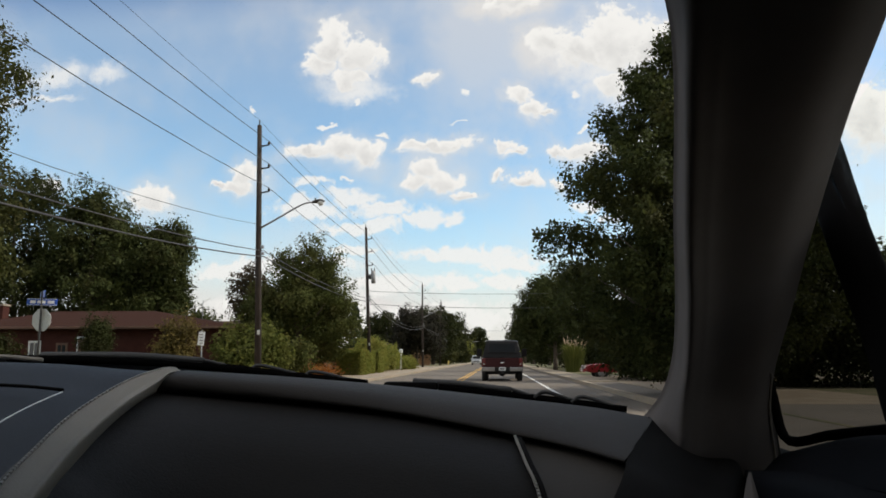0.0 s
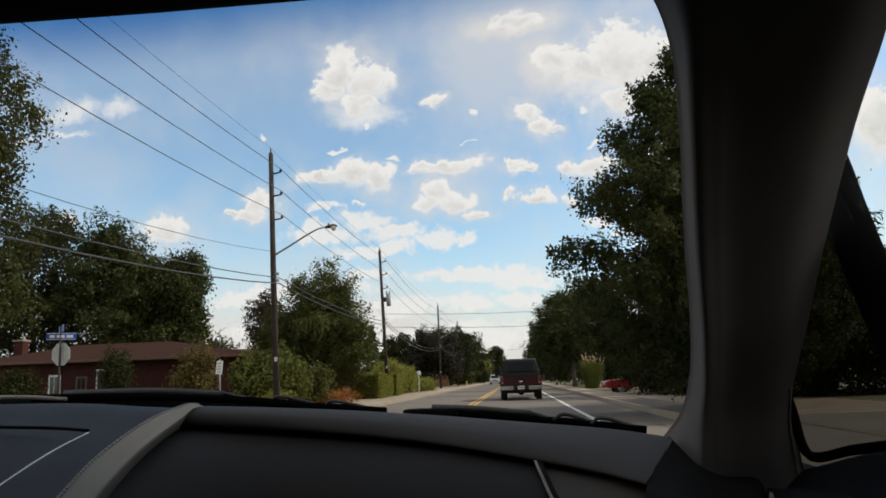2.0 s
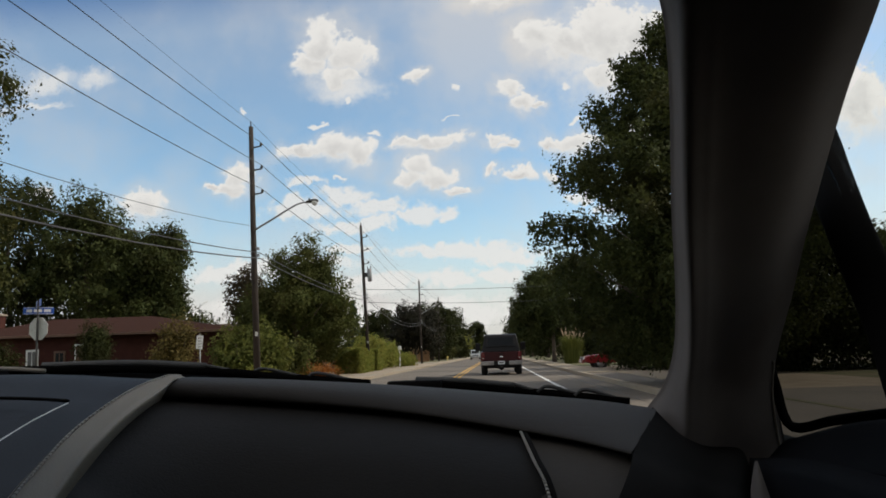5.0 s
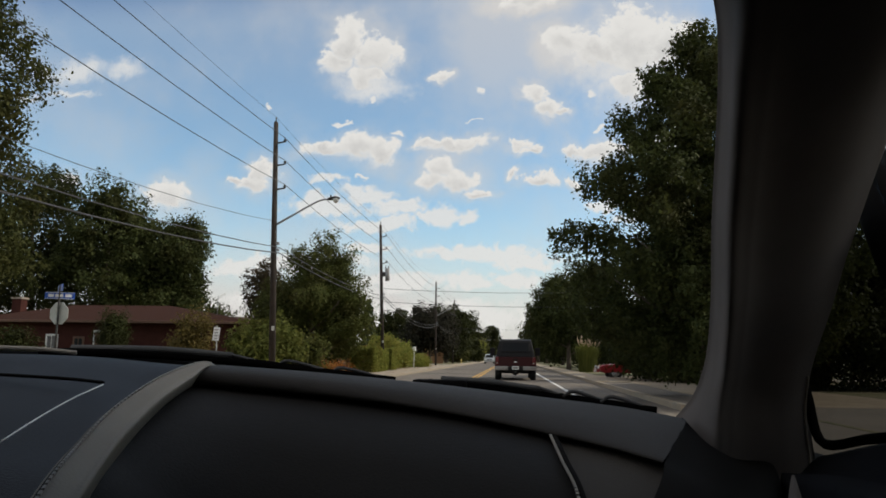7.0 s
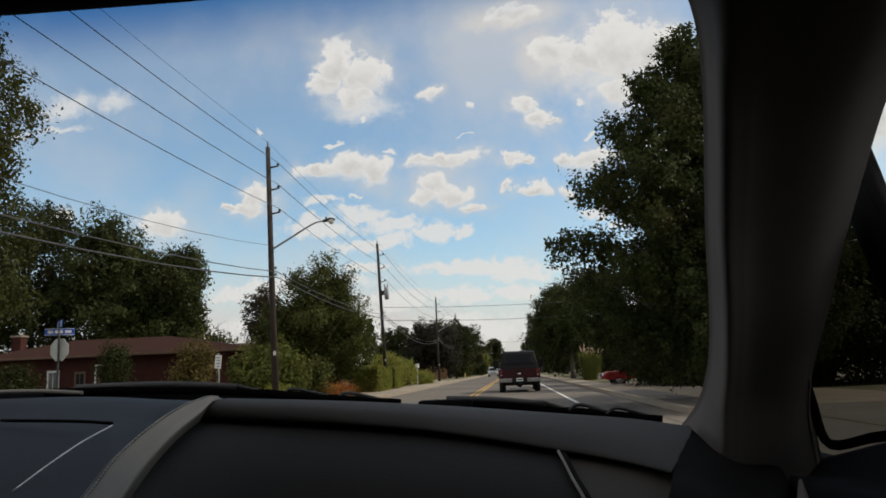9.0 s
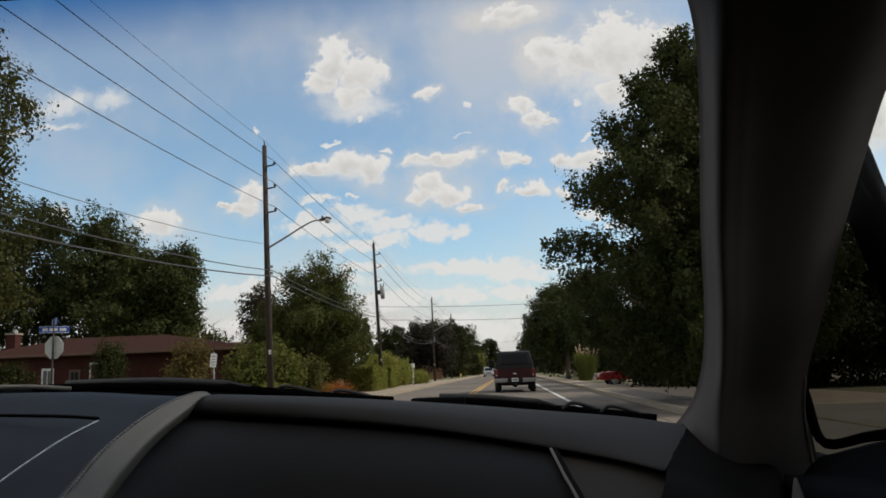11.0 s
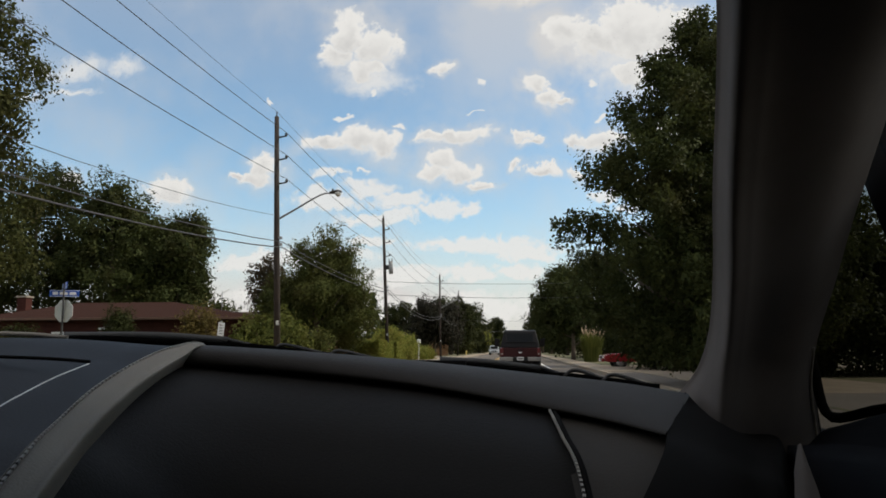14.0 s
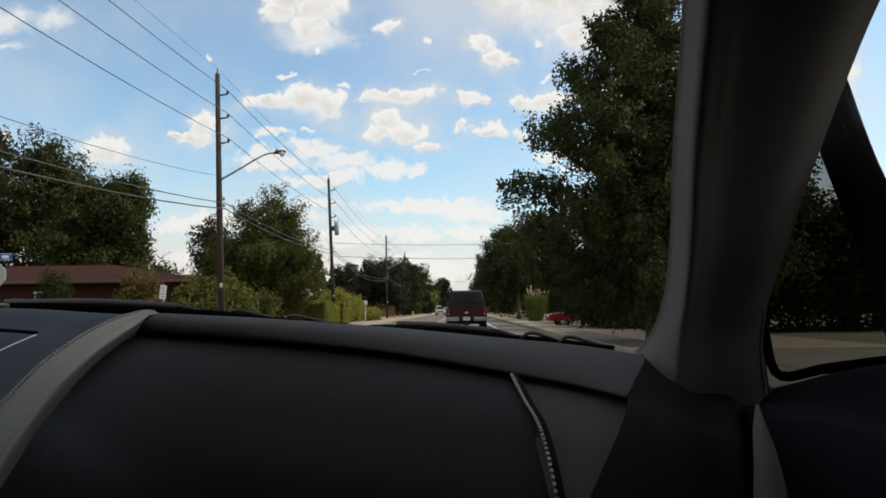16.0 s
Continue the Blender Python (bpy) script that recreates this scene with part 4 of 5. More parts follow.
    loft("bonnet", [c([(-1.25, 1.2, -0.13), (-0.43, 1.32, -0.12), (0.40, 1.15, -0.15)]), c([(-1.25, 1.8, -0.19), (-0.43, 1.9, -0.17), (0.40, 1.75, -0.2)]), c([(-1.2, 2.5, -0.31), (-0.43, 2.6, -0.29), (0.35, 2.45, -0.32)]), c([(-1.15, 2.65, -0.7), (-0.43, 2.75, -0.7), (0.3, 2.6, -0.7)])], 14, 14, SILVER_PAINT, car, "grey painted bonnet")
    # tail and nose of the shell
    loft("rear_window", [c([(-1.0, -0.80, 0.235), (-0.42, -0.84, 0.285), (0.20, -0.80, 0.235)]), c([(-1.08, -1.20, 0.06), (-0.42, -1.28, 0.08), (0.27, -1.20, 0.06)])], 12, 6, CAR_PANE, car, "dark rear window")
    loft("boot_lid", [c([(-1.10, -1.19, 0.055), (-0.42, -1.27, 0.075), (0.29, -1.19, 0.055)]), c([(-1.14, -1.55, 0.02), (-0.42, -1.66, 0.04), (0.33, -1.55, 0.02)]), c([(-1.14, -1.72, -0.06), (-0.42, -1.84, -0.03), (0.33, -1.72, -0.06)]), c([(-1.14, -1.74, -0.42), (-0.42, -1.86, -0.42), (0.33, -1.74, -0.42)])], 14, 16, SILVER_PAINT, car, "grey painted boot lid")
    tube("rear_bumper", spline(c([(-1.22, -1.60, -0.56), (-1.0, -1.80, -0.56), (-0.42, -1.90, -0.56), (0.18, -1.80, -0.56), (0.40, -1.60, -0.56)]), 20), 0.13, SILVER_PAINT, car, 12, "grey rear bumper")
    tube("front_bumper", spline(c([(-1.22, 2.34, -0.62), (-1.0, 2.60, -0.62), (-0.42, 2.76, -0.62), (0.18, 2.56, -0.62), (0.40, 2.30, -0.62)]), 20), 0.13, SILVER_PAINT, car, 12, "grey front bumper")
    for side, x in ((-1, -1.17), (1, 0.36)):
        loft("rear_wing", [c([(x, -0.72, 0.16), (x + side * 0.01, -1.1, 0.07), (x, -1.60, 0.015)]), c([(x + side * 0.06, -0.70, -0.06), (x + side * 0.07, -1.1, -0.08), (x + side * 0.03, -1.66, -0.10)]), c([(x + side * 0.05, -0.70, -0.36), (x + side * 0.06, -0.9, -0.34), (x + side * 0.03, -1.68, -0.48)])], 12, 12, SILVER_PAINT, car, "grey rear wing")
        box("tail_lamp", (x - side * 0.05, -1.73, EYE - 0.14), (0.22, 0.06, 0.14), LAMP_RED, car, 0.02, "red tail lamp")
        box("head_lamp", (x - side * 0.12, 2.42, EYE - 0.36), (0.30, 0.12, 0.13), LAMP_CLEAR, car, 0.03, "clear head lamp", Matrix.Rotation(side * -0.35, 4, "Z"))
    for x in (-1.22, 0.40):
        box("front_wing", (x, 1.65, EYE - 0.40), (0.06, 1.5, 0.42), SILVER_PAINT, car, 0.02)
    for x in (-1.16, 0.34):
        for y in (1.75, -0.85):
            w = tube("wheel", [(x - 0.10, y, 0.33), (x + 0.10, y, 0.33)], 0.33, RUBBER, car, 24)
            tube("rim", [(x - 0.105, y, 0.33), (x + 0.105, y, 0.33)], 0.22, GALVANISED, w, 16)


build_our_car()


# ---------------------------------------------------------------- vehicles
def wheels(car, half, ys, r, width=0.24):
    for y in ys:
        for s in (-1, 1):
            x = s * (half - width / 2)
            w = tube("wheel", [(x - width / 2, y, r), (x - width * 0.4, y, r), (x + width * 0.4, y, r), (x + width / 2, y, r)], [r * 0.93, r, r, r * 0.93], RUBBER, car, 22)
            tube("rim", [(x + s * width * 0.30, y, r), (x + s * width * 0.52, y, r)], [r * 0.62, r * 0.58], GALVANISED, w, 16)


def side_profile(name, outline, half, material, parent, label="", inset=0.06):
    """A body side outline (y, z) drawn across the car's width, with rounded shoulders."""
    bm = bmesh.new()
    n = len(outline)
    rows = []
    for x, k in ((-half, 1), (-half + inset, 0), (half - inset, 0), (half, 1)):
        cy = sum(p[0] for p in outline) / n
        cz = sum(p[1] for p in outline) / n
        rows.append([bm.verts.new((x, cy + (y - cy) * (1 - 0.03 * k), cz + (z - cz) * (1 - 0.07 * k))) for y, z in outline])
    for a, b in zip(rows, rows[1:]):
        for i in range(n):
            bm.faces.new((a[i], a[(i + 1) % n], b[(i + 1) % n], b[i]))
    bm.faces.new(rows[0][::-1]), bm.faces.new(rows[-1])
    bmesh.ops.recalc_face_normals(bm, faces=bm.faces)
    bmesh.ops.bevel(bm, geom=list(bm.edges), offset=0.018, segments=1, affect="EDGES")
    return part(name, bm, material, parent, label)


def pickup(x, y, rz, label):
    """A full-size pickup with a topper; its tail at the origin, its nose along y."""
    t = thing("pickup_truck", x, y, 0, rz, label, "truck")
    side_profile("body", [(0.04, 0.62), (0.02, 1.08), (2.05, 1.10), (2.1, 1.12), (3.9, 1.12), (5.35, 1.05), (5.5, 0.85), (5.5, 0.5), (4.9, 0.45), (0.4, 0.48)], 0.98, RED_PAINT, t, "dark maroon body")
    cab = side_profile("cab", [(2.15, 1.08), (2.3, 1.78), (2.6, 1.84), (3.5, 1.82), (4.15, 1.12)], 0.86, RED_PAINT, t, "maroon cab")
    cap = side_profile("topper", [(0.02, 1.085), (0.10, 1.30), (0.34, 1.80), (0.55, 1.86), (1.95, 1.87), (2.12, 1.80), (2.12, 1.085)], 0.91, CAP_BLACK, t, "black fibreglass topper")
    for ob, z0, lean in ((cap, 1.085, 0.20), (cab, 1.08, 0.18)):
        for v in ob.data.vertices:
            v.co.x *= 1 - lean * max(0.0, (v.co.z - z0) / 0.8) ** 1.3
            v.co.z += 0.07 * max(0.0, (v.co.z - z0) / 0.8)
    box("window_frame", (0, 0.195, 1.57), (1.34, 0.03, 0.54), CAP_BLACK, cap, 0.01, "", Matrix.Rotation(-0.45, 4, "X"))
    box("rear_window", (0, 0.183, 1.565), (1.22, 0.02, 0.44), CAR_PANE, cap, 0.008, "dark tinted window", Matrix.Rotation(-0.45, 4, "X"))
    tail = box("tailgate", (0, 0.005, 0.86), (1.52, 0.05, 0.44), RED_PAINT, t, 0.015, "maroon tailgate")
    box("handle", (0, -0.03, 0.98), (0.2, 0.03, 0.06), CAP_BLACK, tail, 0.008)
    box("emblem", (0, -0.025, 0.86), (0.16, 0.012, 0.06), CHROME, tail, 0.004, "small bright badge")
    for s in (-1, 1):
        lamp = box("tail_lamp", (s * 0.86, 0.0, 0.90), (0.15, 0.06, 0.36), LAMP_RED, t, 0.012, "red tail lamp")
        box("reversing_lens", (s * 0.86, -0.032, 0.80), (0.08, 0.012, 0.06), BUMPER, lamp, 0.004)
        mir = box("mirror", (s * 1.16, 3.55, 1.36), (0.26, 0.10, 0.40), CAP_BLACK, t, 0.03, "black door mirror")
        tube("mirror_stalk", [(s * 0.95, 3.58, 1.18), (s * 1.06, 3.56, 1.24)], 0.022, CAP_BLACK, mir, 6)
        box("bumper_end", (s * 0.66, -0.14, 0.56), (0.62, 0.20, 0.19), BUMPER, t, 0.03, "dull chrome bumper end")
    box("bumper_step", (0, -0.13, 0.55), (0.72, 0.18, 0.20), UNDERSIDE, t, 0.02, "dark bumper step")
    plate = box("number_plate", (0, -0.228, 0.58), (0.31, 0.012, 0.155), SIGN_WHITE, t, 0.003, "pale number plate")
    box("plate_bar", (0, -0.2365, 0.58), (0.22, 0.006, 0.05), INK, plate)
    box("underbody", (0, 2.6, 0.42), (1.3, 4.8, 0.18), UNDERSIDE, t, 0.02)
    box("axle", (0, 1.05, 0.36), (1.5, 0.12, 0.12), UNDERSIDE, t, 0.03)
    tube("differential", [(-0.16, 1.0, 0.35), (0, 1.0, 0.35), (0.16, 1.0, 0.35)], [0.06, 0.16, 0.06], UNDERSIDE, t, 12)
    tube("exhaust", [(0.52, -0.1, 0.36), (0.5, 1.0, 0.38)], 0.035, DARK_IRON, t, 8)
    box("hitch", (0, -0.2, 0.40), (0.10, 0.22, 0.08), DARK_IRON, t, 0.01)
    wheels(t, 0.97, (1.05, 4.55), 0.39, 0.27)
    return t


def estate_car(name, x, y, rz, paint, label, high=1.72, long=4.6, half=0.90, boxy=True):
    """A family car; its nose at the origin, its tail along y."""
    t = thing(name, x, y, 0, rz, label, "car")
    k = high / 1.72
    belt = 1.05 * k
    tailz = 1.62 * k if boxy else 1.15 * k
    side_profile("body", [(0.0, 0.42), (0.03, 0.78 * k), (0.25, 0.9 * k), (1.1, 0.98 * k), (1.3, belt), (long - 0.1, belt), (long, 0.9 * k), (long, 0.45), (long - 0.4, 0.36), (0.3, 0.34)], half, paint, t)
    side_profile("cabin", [(1.15, belt - 0.04), (1.85, 1.62 * k), (2.2, high), (long - 0.9 if boxy else long - 1.6, high - 0.02), (long - 0.25 if boxy else long - 0.9, tailz - 0.25), (long - 0.08, belt - 0.04)], half - 0.10, paint, t)
    box("windscreen", (0, 1.50, 1.33 * k), (half * 1.5, 0.02, 0.72 * k), CAR_PANE, t, 0.006, "dark windscreen", Matrix.Rotation(-0.88, 4, "X"))
    for s in (-1, 1):
        for a, b in ((2.0, 2.95), (3.05, 3.75)):
            box("side_window", (s * (half - 0.098), (a + b) / 2, 1.34 * k), (0.02, b - a, 0.36 * k), CAR_PANE, t, 0.005)
        box("head_lamp", (s * (half - 0.24), 0.02, 0.74 * k), (0.36, 0.08, 0.15), LAMP_CLEAR, t, 0.02, "clear head lamp")
        box("mirror", (s * (half + 0.09), 1.55, 1.08 * k), (0.18, 0.12, 0.15), paint, t, 0.03)
        box("tail_lamp", (s * (half - 0.12), long - 0.01, 0.95 * k), (0.16, 0.04, 0.3), LAMP_RED, t, 0.01)
    box("grille", (0, 0.0, 0.68 * k), (half * 1.0, 0.05, 0.16), DARK_IRON, t, 0.01, "dark grille")
    box("bumper", (0, -0.03, 0.46), (half * 1.9, 0.12, 0.18), paint, t, 0.03)
    plate = box("number_plate", (0, -0.10, 0.48), (0.31, 0.012, 0.15), SIGN_WHITE, t, 0.003)
    box("plate_bar", (0, -0.109, 0.48), (0.22, 0.006, 0.05), INK, plate)
    wheels(t, half - 0.01, (0.85, long - 0.85), 0.34, 0.22)
    return t


pickup(0.26, 36.7, 0, "dark maroon pickup truck with a black topper ahead on the road")
estate_car("suv", -3.6, 138.0, 0, SILVER_PAINT, "silver sport utility vehicle coming the other way")
pickup(-3.6, 268.0, 180, "maroon pickup truck coming the other way")
estate_car("suv", -3.6, 240.0, 0, BLUE_PAINT, "dark sport utility vehicle coming the other way")
estate_car("parked_car", 4.55, 41.4, 90, BRIGHT_RED, "bright red car parked on the driveway", 1.45, 4.4, 0.88, False).rotation_euler.z = radians(-90)
estate_car("parked_car", -12.0, 96.0, 90, BLUE_PAINT, "dark blue car parked on a driveway", 1.42, 4.4, 0.86, False)


# ---------------------------------------------------------------- poles and wires
POLE_X = -8.5
POLES = (-18.0, 27.2, 49.7, 89.0, 116.0, 154.0, 183.0, 212.0, 247.0, 292.0, 340.0, 390.0, 440.0)
LEVELS = (8.90, 8.04, 7.13)
LEANING = {1: (-8.49, -1.7), 2: (-8.18, -2.4), 3: (-8.5, -0.6), 4: (-8.5, 0.9), 5: (-8.6, -0.8), 6: (-8.4, 0.7)}


def stand(i):
    """The foot and the lean, in degrees, of a pole."""
    return LEANING.get(i, (POLE_X, 0.0))


def utility_pole(y, lamp=False, transformer=False, height=9.6, x=POLE_X, lean=0.0):
    kind = "with a street lamp arm" if lamp else "with a grey transformer can" if transformer else "with insulator brackets"
    t = thing("utility_pole", x, y, GROUND - 0.02, 0, "weathered brown wooden utility pole " + kind, "utility pole", "utility poles along the street")
    t.matrix_basis = pose(x, y, GROUND - 0.02, 0, lean, 0)
    tube("shaft", [(0, 0, 0), (0.0, 0, height * 0.5), (0.02, 0, height)], [0.125, 0.105, 0.082], POLE_WOOD, t, 14)
    tube("pole_cap", [(0.02, 0, height), (0.02, 0, height + 0.22)], [0.03, 0.02], DARK_IRON, t, 6)
    for z in LEVELS:
        br = tube("bracket", [(0.08, 0, z - 0.10), (0.26, 0, z - 0.08), (0.40, 0, z - 0.06)], [0.035, 0.028, 0.026], DARK_IRON, t, 6)
        tube("insulator", [(0.38, 0, z - 0.06), (0.38, 0, z - 0.02), (0.38, 0, z + 0.03), (0.38, 0, z + 0.06)], [0.03, 0.055, 0.045, 0.025], DARK_IRON, br, 10)
    box("wire_clamp", (0.12, 0, 5.0), (0.16, 0.12, 0.10), GALVANISED, t, 0.01)
    box("wire_clamp", (0.12, 0, 4.76), (0.16, 0.12, 0.10), GALVANISED, t, 0.01)
    box("tag", (0.05, -0.125, 1.9), (0.10, 0.01, 0.16), SIGN_BACK, t)
    if lamp:
        arm = tube("lamp_arm", spline([(0.10, 0, 5.72), (0.75, 0, 6.06), (1.30, 0, 6.36), (1.72, 0, 6.55), (2.04, 0, 6.59)], 20), [0.040 - 0.0007 * i for i in range(21)], GALVANISED, t, 8, "grey steel lamp arm")
        head = raw("lamp_head", *loft_data([[(2.0, -0.045, 6.60), (2.14, -0.075, 6.61), (2.30, -0.12, 6.62), (2.45, -0.06, 6.60)], [(2.0, 0, 6.64), (2.14, 0, 6.67), (2.30, 0, 6.70), (2.45, 0, 6.64)], [(2.0, 0.045, 6.60), (2.14, 0.075, 6.61), (2.30, 0.12, 6.62), (2.45, 0.06, 6.60)], [(2.0, 0, 6.55), (2.14, 0, 6.54), (2.30, 0, 6.56), (2.45, 0, 6.58)]], 10, 0, True), DARK_IRON, arm, "dark cast lamp housing", True)
        tube("lens", [(2.30, 0, 6.60), (2.31, 0, 6.54), (2.31, 0, 6.48), (2.31, 0, 6.44)], [0.115, 0.11, 0.085, 0.03], LAMP_CLEAR, head, 14, "pale glass refractor bowl")
        tube("photocell", [(2.12, 0, 6.66), (2.12, 0, 6.73)], [0.035, 0.03], DARK_IRON, head, 8)
    if transformer:
        can = tube("transformer", [(0.42, -0.05, 5.85), (0.42, -0.05, 5.9), (0.42, -0.05, 6.6), (0.42, -0.05, 6.68)], [0.12, 0.14, 0.14, 0.10], BUMPER, t, 18, "grey transformer can")
        for dx in (-0.1, 0.1):
            tube("bushing", [(0.42 + dx, -0.05, 6.66), (0.42 + dx, -0.05, 6.86)], [0.04, 0.025], DARK_IRON, can, 8)
        box("mount", (0.2, -0.03, 6.3), (0.22, 0.1, 0.3), DARK_IRON, can, 0.01)
    return t


for i, y in enumerate(POLES):
    utility_pole(y, lamp=i in (1, 3, 5, 8, 11), transformer=i in (2, 9), x=stand(i)[0], lean=stand(i)[1])


def wire_run(out, z, sag, radius, label, first=0, last=len(POLES) - 1):
    """One wire from pole to pole, hanging between them: how far out from each pole, and its height on it."""
    held = []
    for i in range(first, last + 1):
        foot, lean = stand(i)
        held.append((foot + out + z * math.sin(radians(lean)), POLES[i], GROUND + z - out * math.sin(radians(lean))))
    pts = []
    for a, b in zip(held, held[1:]):
        k = sag * ((b[1] - a[1]) / 45.0) ** 2
        n = 14
        pts += [(a[0] + (b[0] - a[0]) * i / n, a[1] + (b[1] - a[1]) * i / n, a[2] + (b[2] - a[2]) * i / n - k * 4 * (i / n) * (1 - i / n)) for i in range(n)]
    pts.append(held[-1])
    ob = tube("utility_wire", pts, radius, CABLE, None, 6)
    return tagged(ob, label, "wire", "overhead wires along the street")


for z in LEVELS:
    wire_run(0.38, z + 0.05, 0.85, 0.011, "thin dark bare power line strung between the poles")
wire_run(0.02, 9.78, 0.75, 0.005, "very thin earth wire along the pole tops")
wire_run(0.20, 4.83, 1.10, 0.016, "thick black telephone cable strung between the poles")
wire_run(0.21, 4.62, 1.20, 0.021, "bundled black cable sagging between the poles")
wire_run(-0.12, 5.85, 1.40, 0.008, "thin dark wire sagging steeply to a pole", 0, 1)
# service drops across the street and to the houses
for a, b, sag in (((POLE_X, 49.7, 5.45), (12.5, 56.0, 6.2), 0.35), ((POLE_X, 49.7, 4.60), (12.5, 56.0, 5.1), 0.35), 
                  ((POLE_X, 116.0, 5.5), (10.0, 123.0, 6.0), 0.4), ((POLE_X, 183.0, 5.5), (10.0, 206.0, 6.0), 0.4)):
    pts = [tuple(a[k] + (b[k] - a[k]) * i / 20 - (sag * 4 * (i / 20) * (1 - i / 20) if k == 2 else 0) for k in range(3)) for i in range(21)]
    tagged(tube("service_wire", pts, 0.013, CABLE, None, 6), "dark service wire slung from a pole to a roof", "wire", "service wires")
for x, y, h in ((12.5, 56.0, 6.6), (10.0, 123.0, 6.4), (10.0, 206.0, 6.4)):
    t = thing("service_pole", x, y, GROUND - 0.02, 0, "slim brown wooden service pole among the trees", "utility pole")
    tube("shaft", [(0, 0, 0), (0, 0, h)], [0.12, 0.085], POLE_WOOD, t, 12)
    box("wire_clamp", (0, -0.09, h - 0.4), (0.08, 0.06, 0.1), DARK_IRON, t, 0.01)


# ---------------------------------------------------------------- houses
def window(parent, x, y, z, w, h, frame_mat):
    """A window in a wall that faces -y: frame, sash bars, sill and panes."""
    win = box("window", (x, y + 0.02, z), (w + 0.16, 0.10, h + 0.16), frame_mat, parent, 0.01)
    for s in (-1, 1):
        box("pane", (x + s * w / 4, y - 0.034, z), (w / 2 - 0.05, 0.02, h - 0.06), DARK_PANE, win)
    box("sill", (x, y - 0.06, z - h / 2 - 0.10), (w + 0.3, 0.14, 0.06), frame_mat, win, 0.008)
    return win


def house(x, y, w, d, wall, roof_mat, trim, label, windows, door_at=None, wall_h=2.45, rise=1.1, rz=0.0, garage=None, chimney=None, gable=False, hips=None):
    """A low single-storey house, its front at local y = 0 facing -y, from x = 0 to w."""
    t = thing("house", x, y, GROUND - 0.05, rz, label, "house")
    box("wall", (w / 2, d / 2, wall_h / 2), (w, d, wall_h), wall, t)
    o, z = 0.55, wall_h
    hip = 0.0 if gable else min(d / 2, w / 2) * 0.95
    hip_l, hip_r = hips or (hip, hip)
    vs = [(-o, -o, z), (w + o, -o, z), (w + o, d + o, z), (-o, d + o, z), (-o, -o, z + 0.16), (w + o, -o, z + 0.16), (w + o, d + o, z + 0.16), (-o, d + o, z + 0.16), (hip_l - (o if gable else 0), d / 2, z + 0.16 + rise), (w - hip_r + (o if gable else 0), d / 2, z + 0.16 + rise)]
    fs = [(0, 1, 2, 3), (0, 1, 5, 4), (1, 2, 6, 5), (2, 3, 7, 6), (3, 0, 4, 7), (4, 5, 9, 8), (6, 7, 8, 9), (5, 6, 9), (7, 4, 8)]
    roof = raw("roof", vs, fs, roof_mat, t)
    box("gutter", (w / 2, -o - 0.05, z + 0.10), (w + 2 * o, 0.10, 0.11), trim, roof, 0.01)
    for wx, wz, ww, wh in windows:
        window(t, wx, -0.02, wz, ww, wh, trim if wh < 0.8 else TRIM_WHITE)
    if door_at is not None:
        dr = box("door", (door_at, -0.02, 1.05), (1.06, 0.10, 2.14), TRIM_WHITE, t, 0.01)
        box("door_leaf", (door_at, -0.055, 1.02), (0.88, 0.06, 2.0), TRIM_BROWN, dr, 0.01)
        tube("knob", [(door_at + 0.36, -0.09, 1.0), (door_at + 0.36, -0.14, 1.0)], 0.03, CHROME, dr, 8)
    if garage is not None:
        g = box("garage_door", (garage, -0.02, 1.1), (2.9, 0.08, 2.2), TRIM_BROWN, t, 0.01)
        for k in range(4):
            box("panel", (garage, -0.07, 0.3 + 0.54 * k), (2.75, 0.03, 0.48), STUCCO_TAN, g, 0.01)
    if chimney is not None:
        ch = box("chimney", (chimney, d * 0.45, z + 0.75), (0.55, 0.6, 1.6), wall, roof, 0.02)
        box("chimney_cap", (chimney, d * 0.45, z + 1.6), (0.66, 0.72, 0.1), CONCRETE, ch, 0.01)
    return t


house(-27.5, 38.0, 14.0, 9.5, BRICK_RED, ROOF_RED, TRIM_BROWN, "low red brick house with a hipped red-brown shingle roof", [(3.95, 1.36, 0.5, 0.95), (5.4, 1.42, 0.45, 0.6)], 6.72, chimney=-0.85, hips=(2.2, 6.0))
mast = thing("aerial", -16.4, 42.0, GROUND + 3.2, 0, "thin pale television aerial on the house roof", "aerial")
tube("pole", [(0, 0, -0.4), (0, 0, 1.0)], 0.02, GALVANISED, mast, 6)
tube("boom", [(-0.5, 0, 0.55), (0.45, 0, 1.15)], 0.016, TRIM_WHITE, mast, 6)
for k in range(4):
    tube("element", [(-0.35 + 0.22 * k, -0.3, 0.64 + 0.14 * k), (-0.35 + 0.22 * k, 0.3, 0.64 + 0.14 * k)], 0.009, TRIM_WHITE, mast, 5)
house(-27.0, 62.0, 12.0, 9.0, STUCCO_TAN, ROOF_BROWN, TRIM_WHITE, "tan bungalow with a white-edged gable roof", [(3.0, 1.45, 1.5, 1.1), (9.2, 1.45, 1.4, 1.0)], 6.2, gable=True, rise=1.7)
house(-26.0, 126.0, 13.0, 10.0, STUCCO_TAN, ROOF_BROWN, TRIM_BROWN, "tan stucco house with a low brown shingle roof", [(2.4, 1.45, 1.4, 1.0)], 5.2, garage=9.6, chimney=4.5)
house(-27.0, 188.0, 13.0, 9.5, STUCCO_TAN, ROOF_BROWN, TRIM_WHITE, "tan bungalow with a garage and brown roof", [(2.6, 1.45, 1.4, 1.0)], 5.4, garage=9.8)
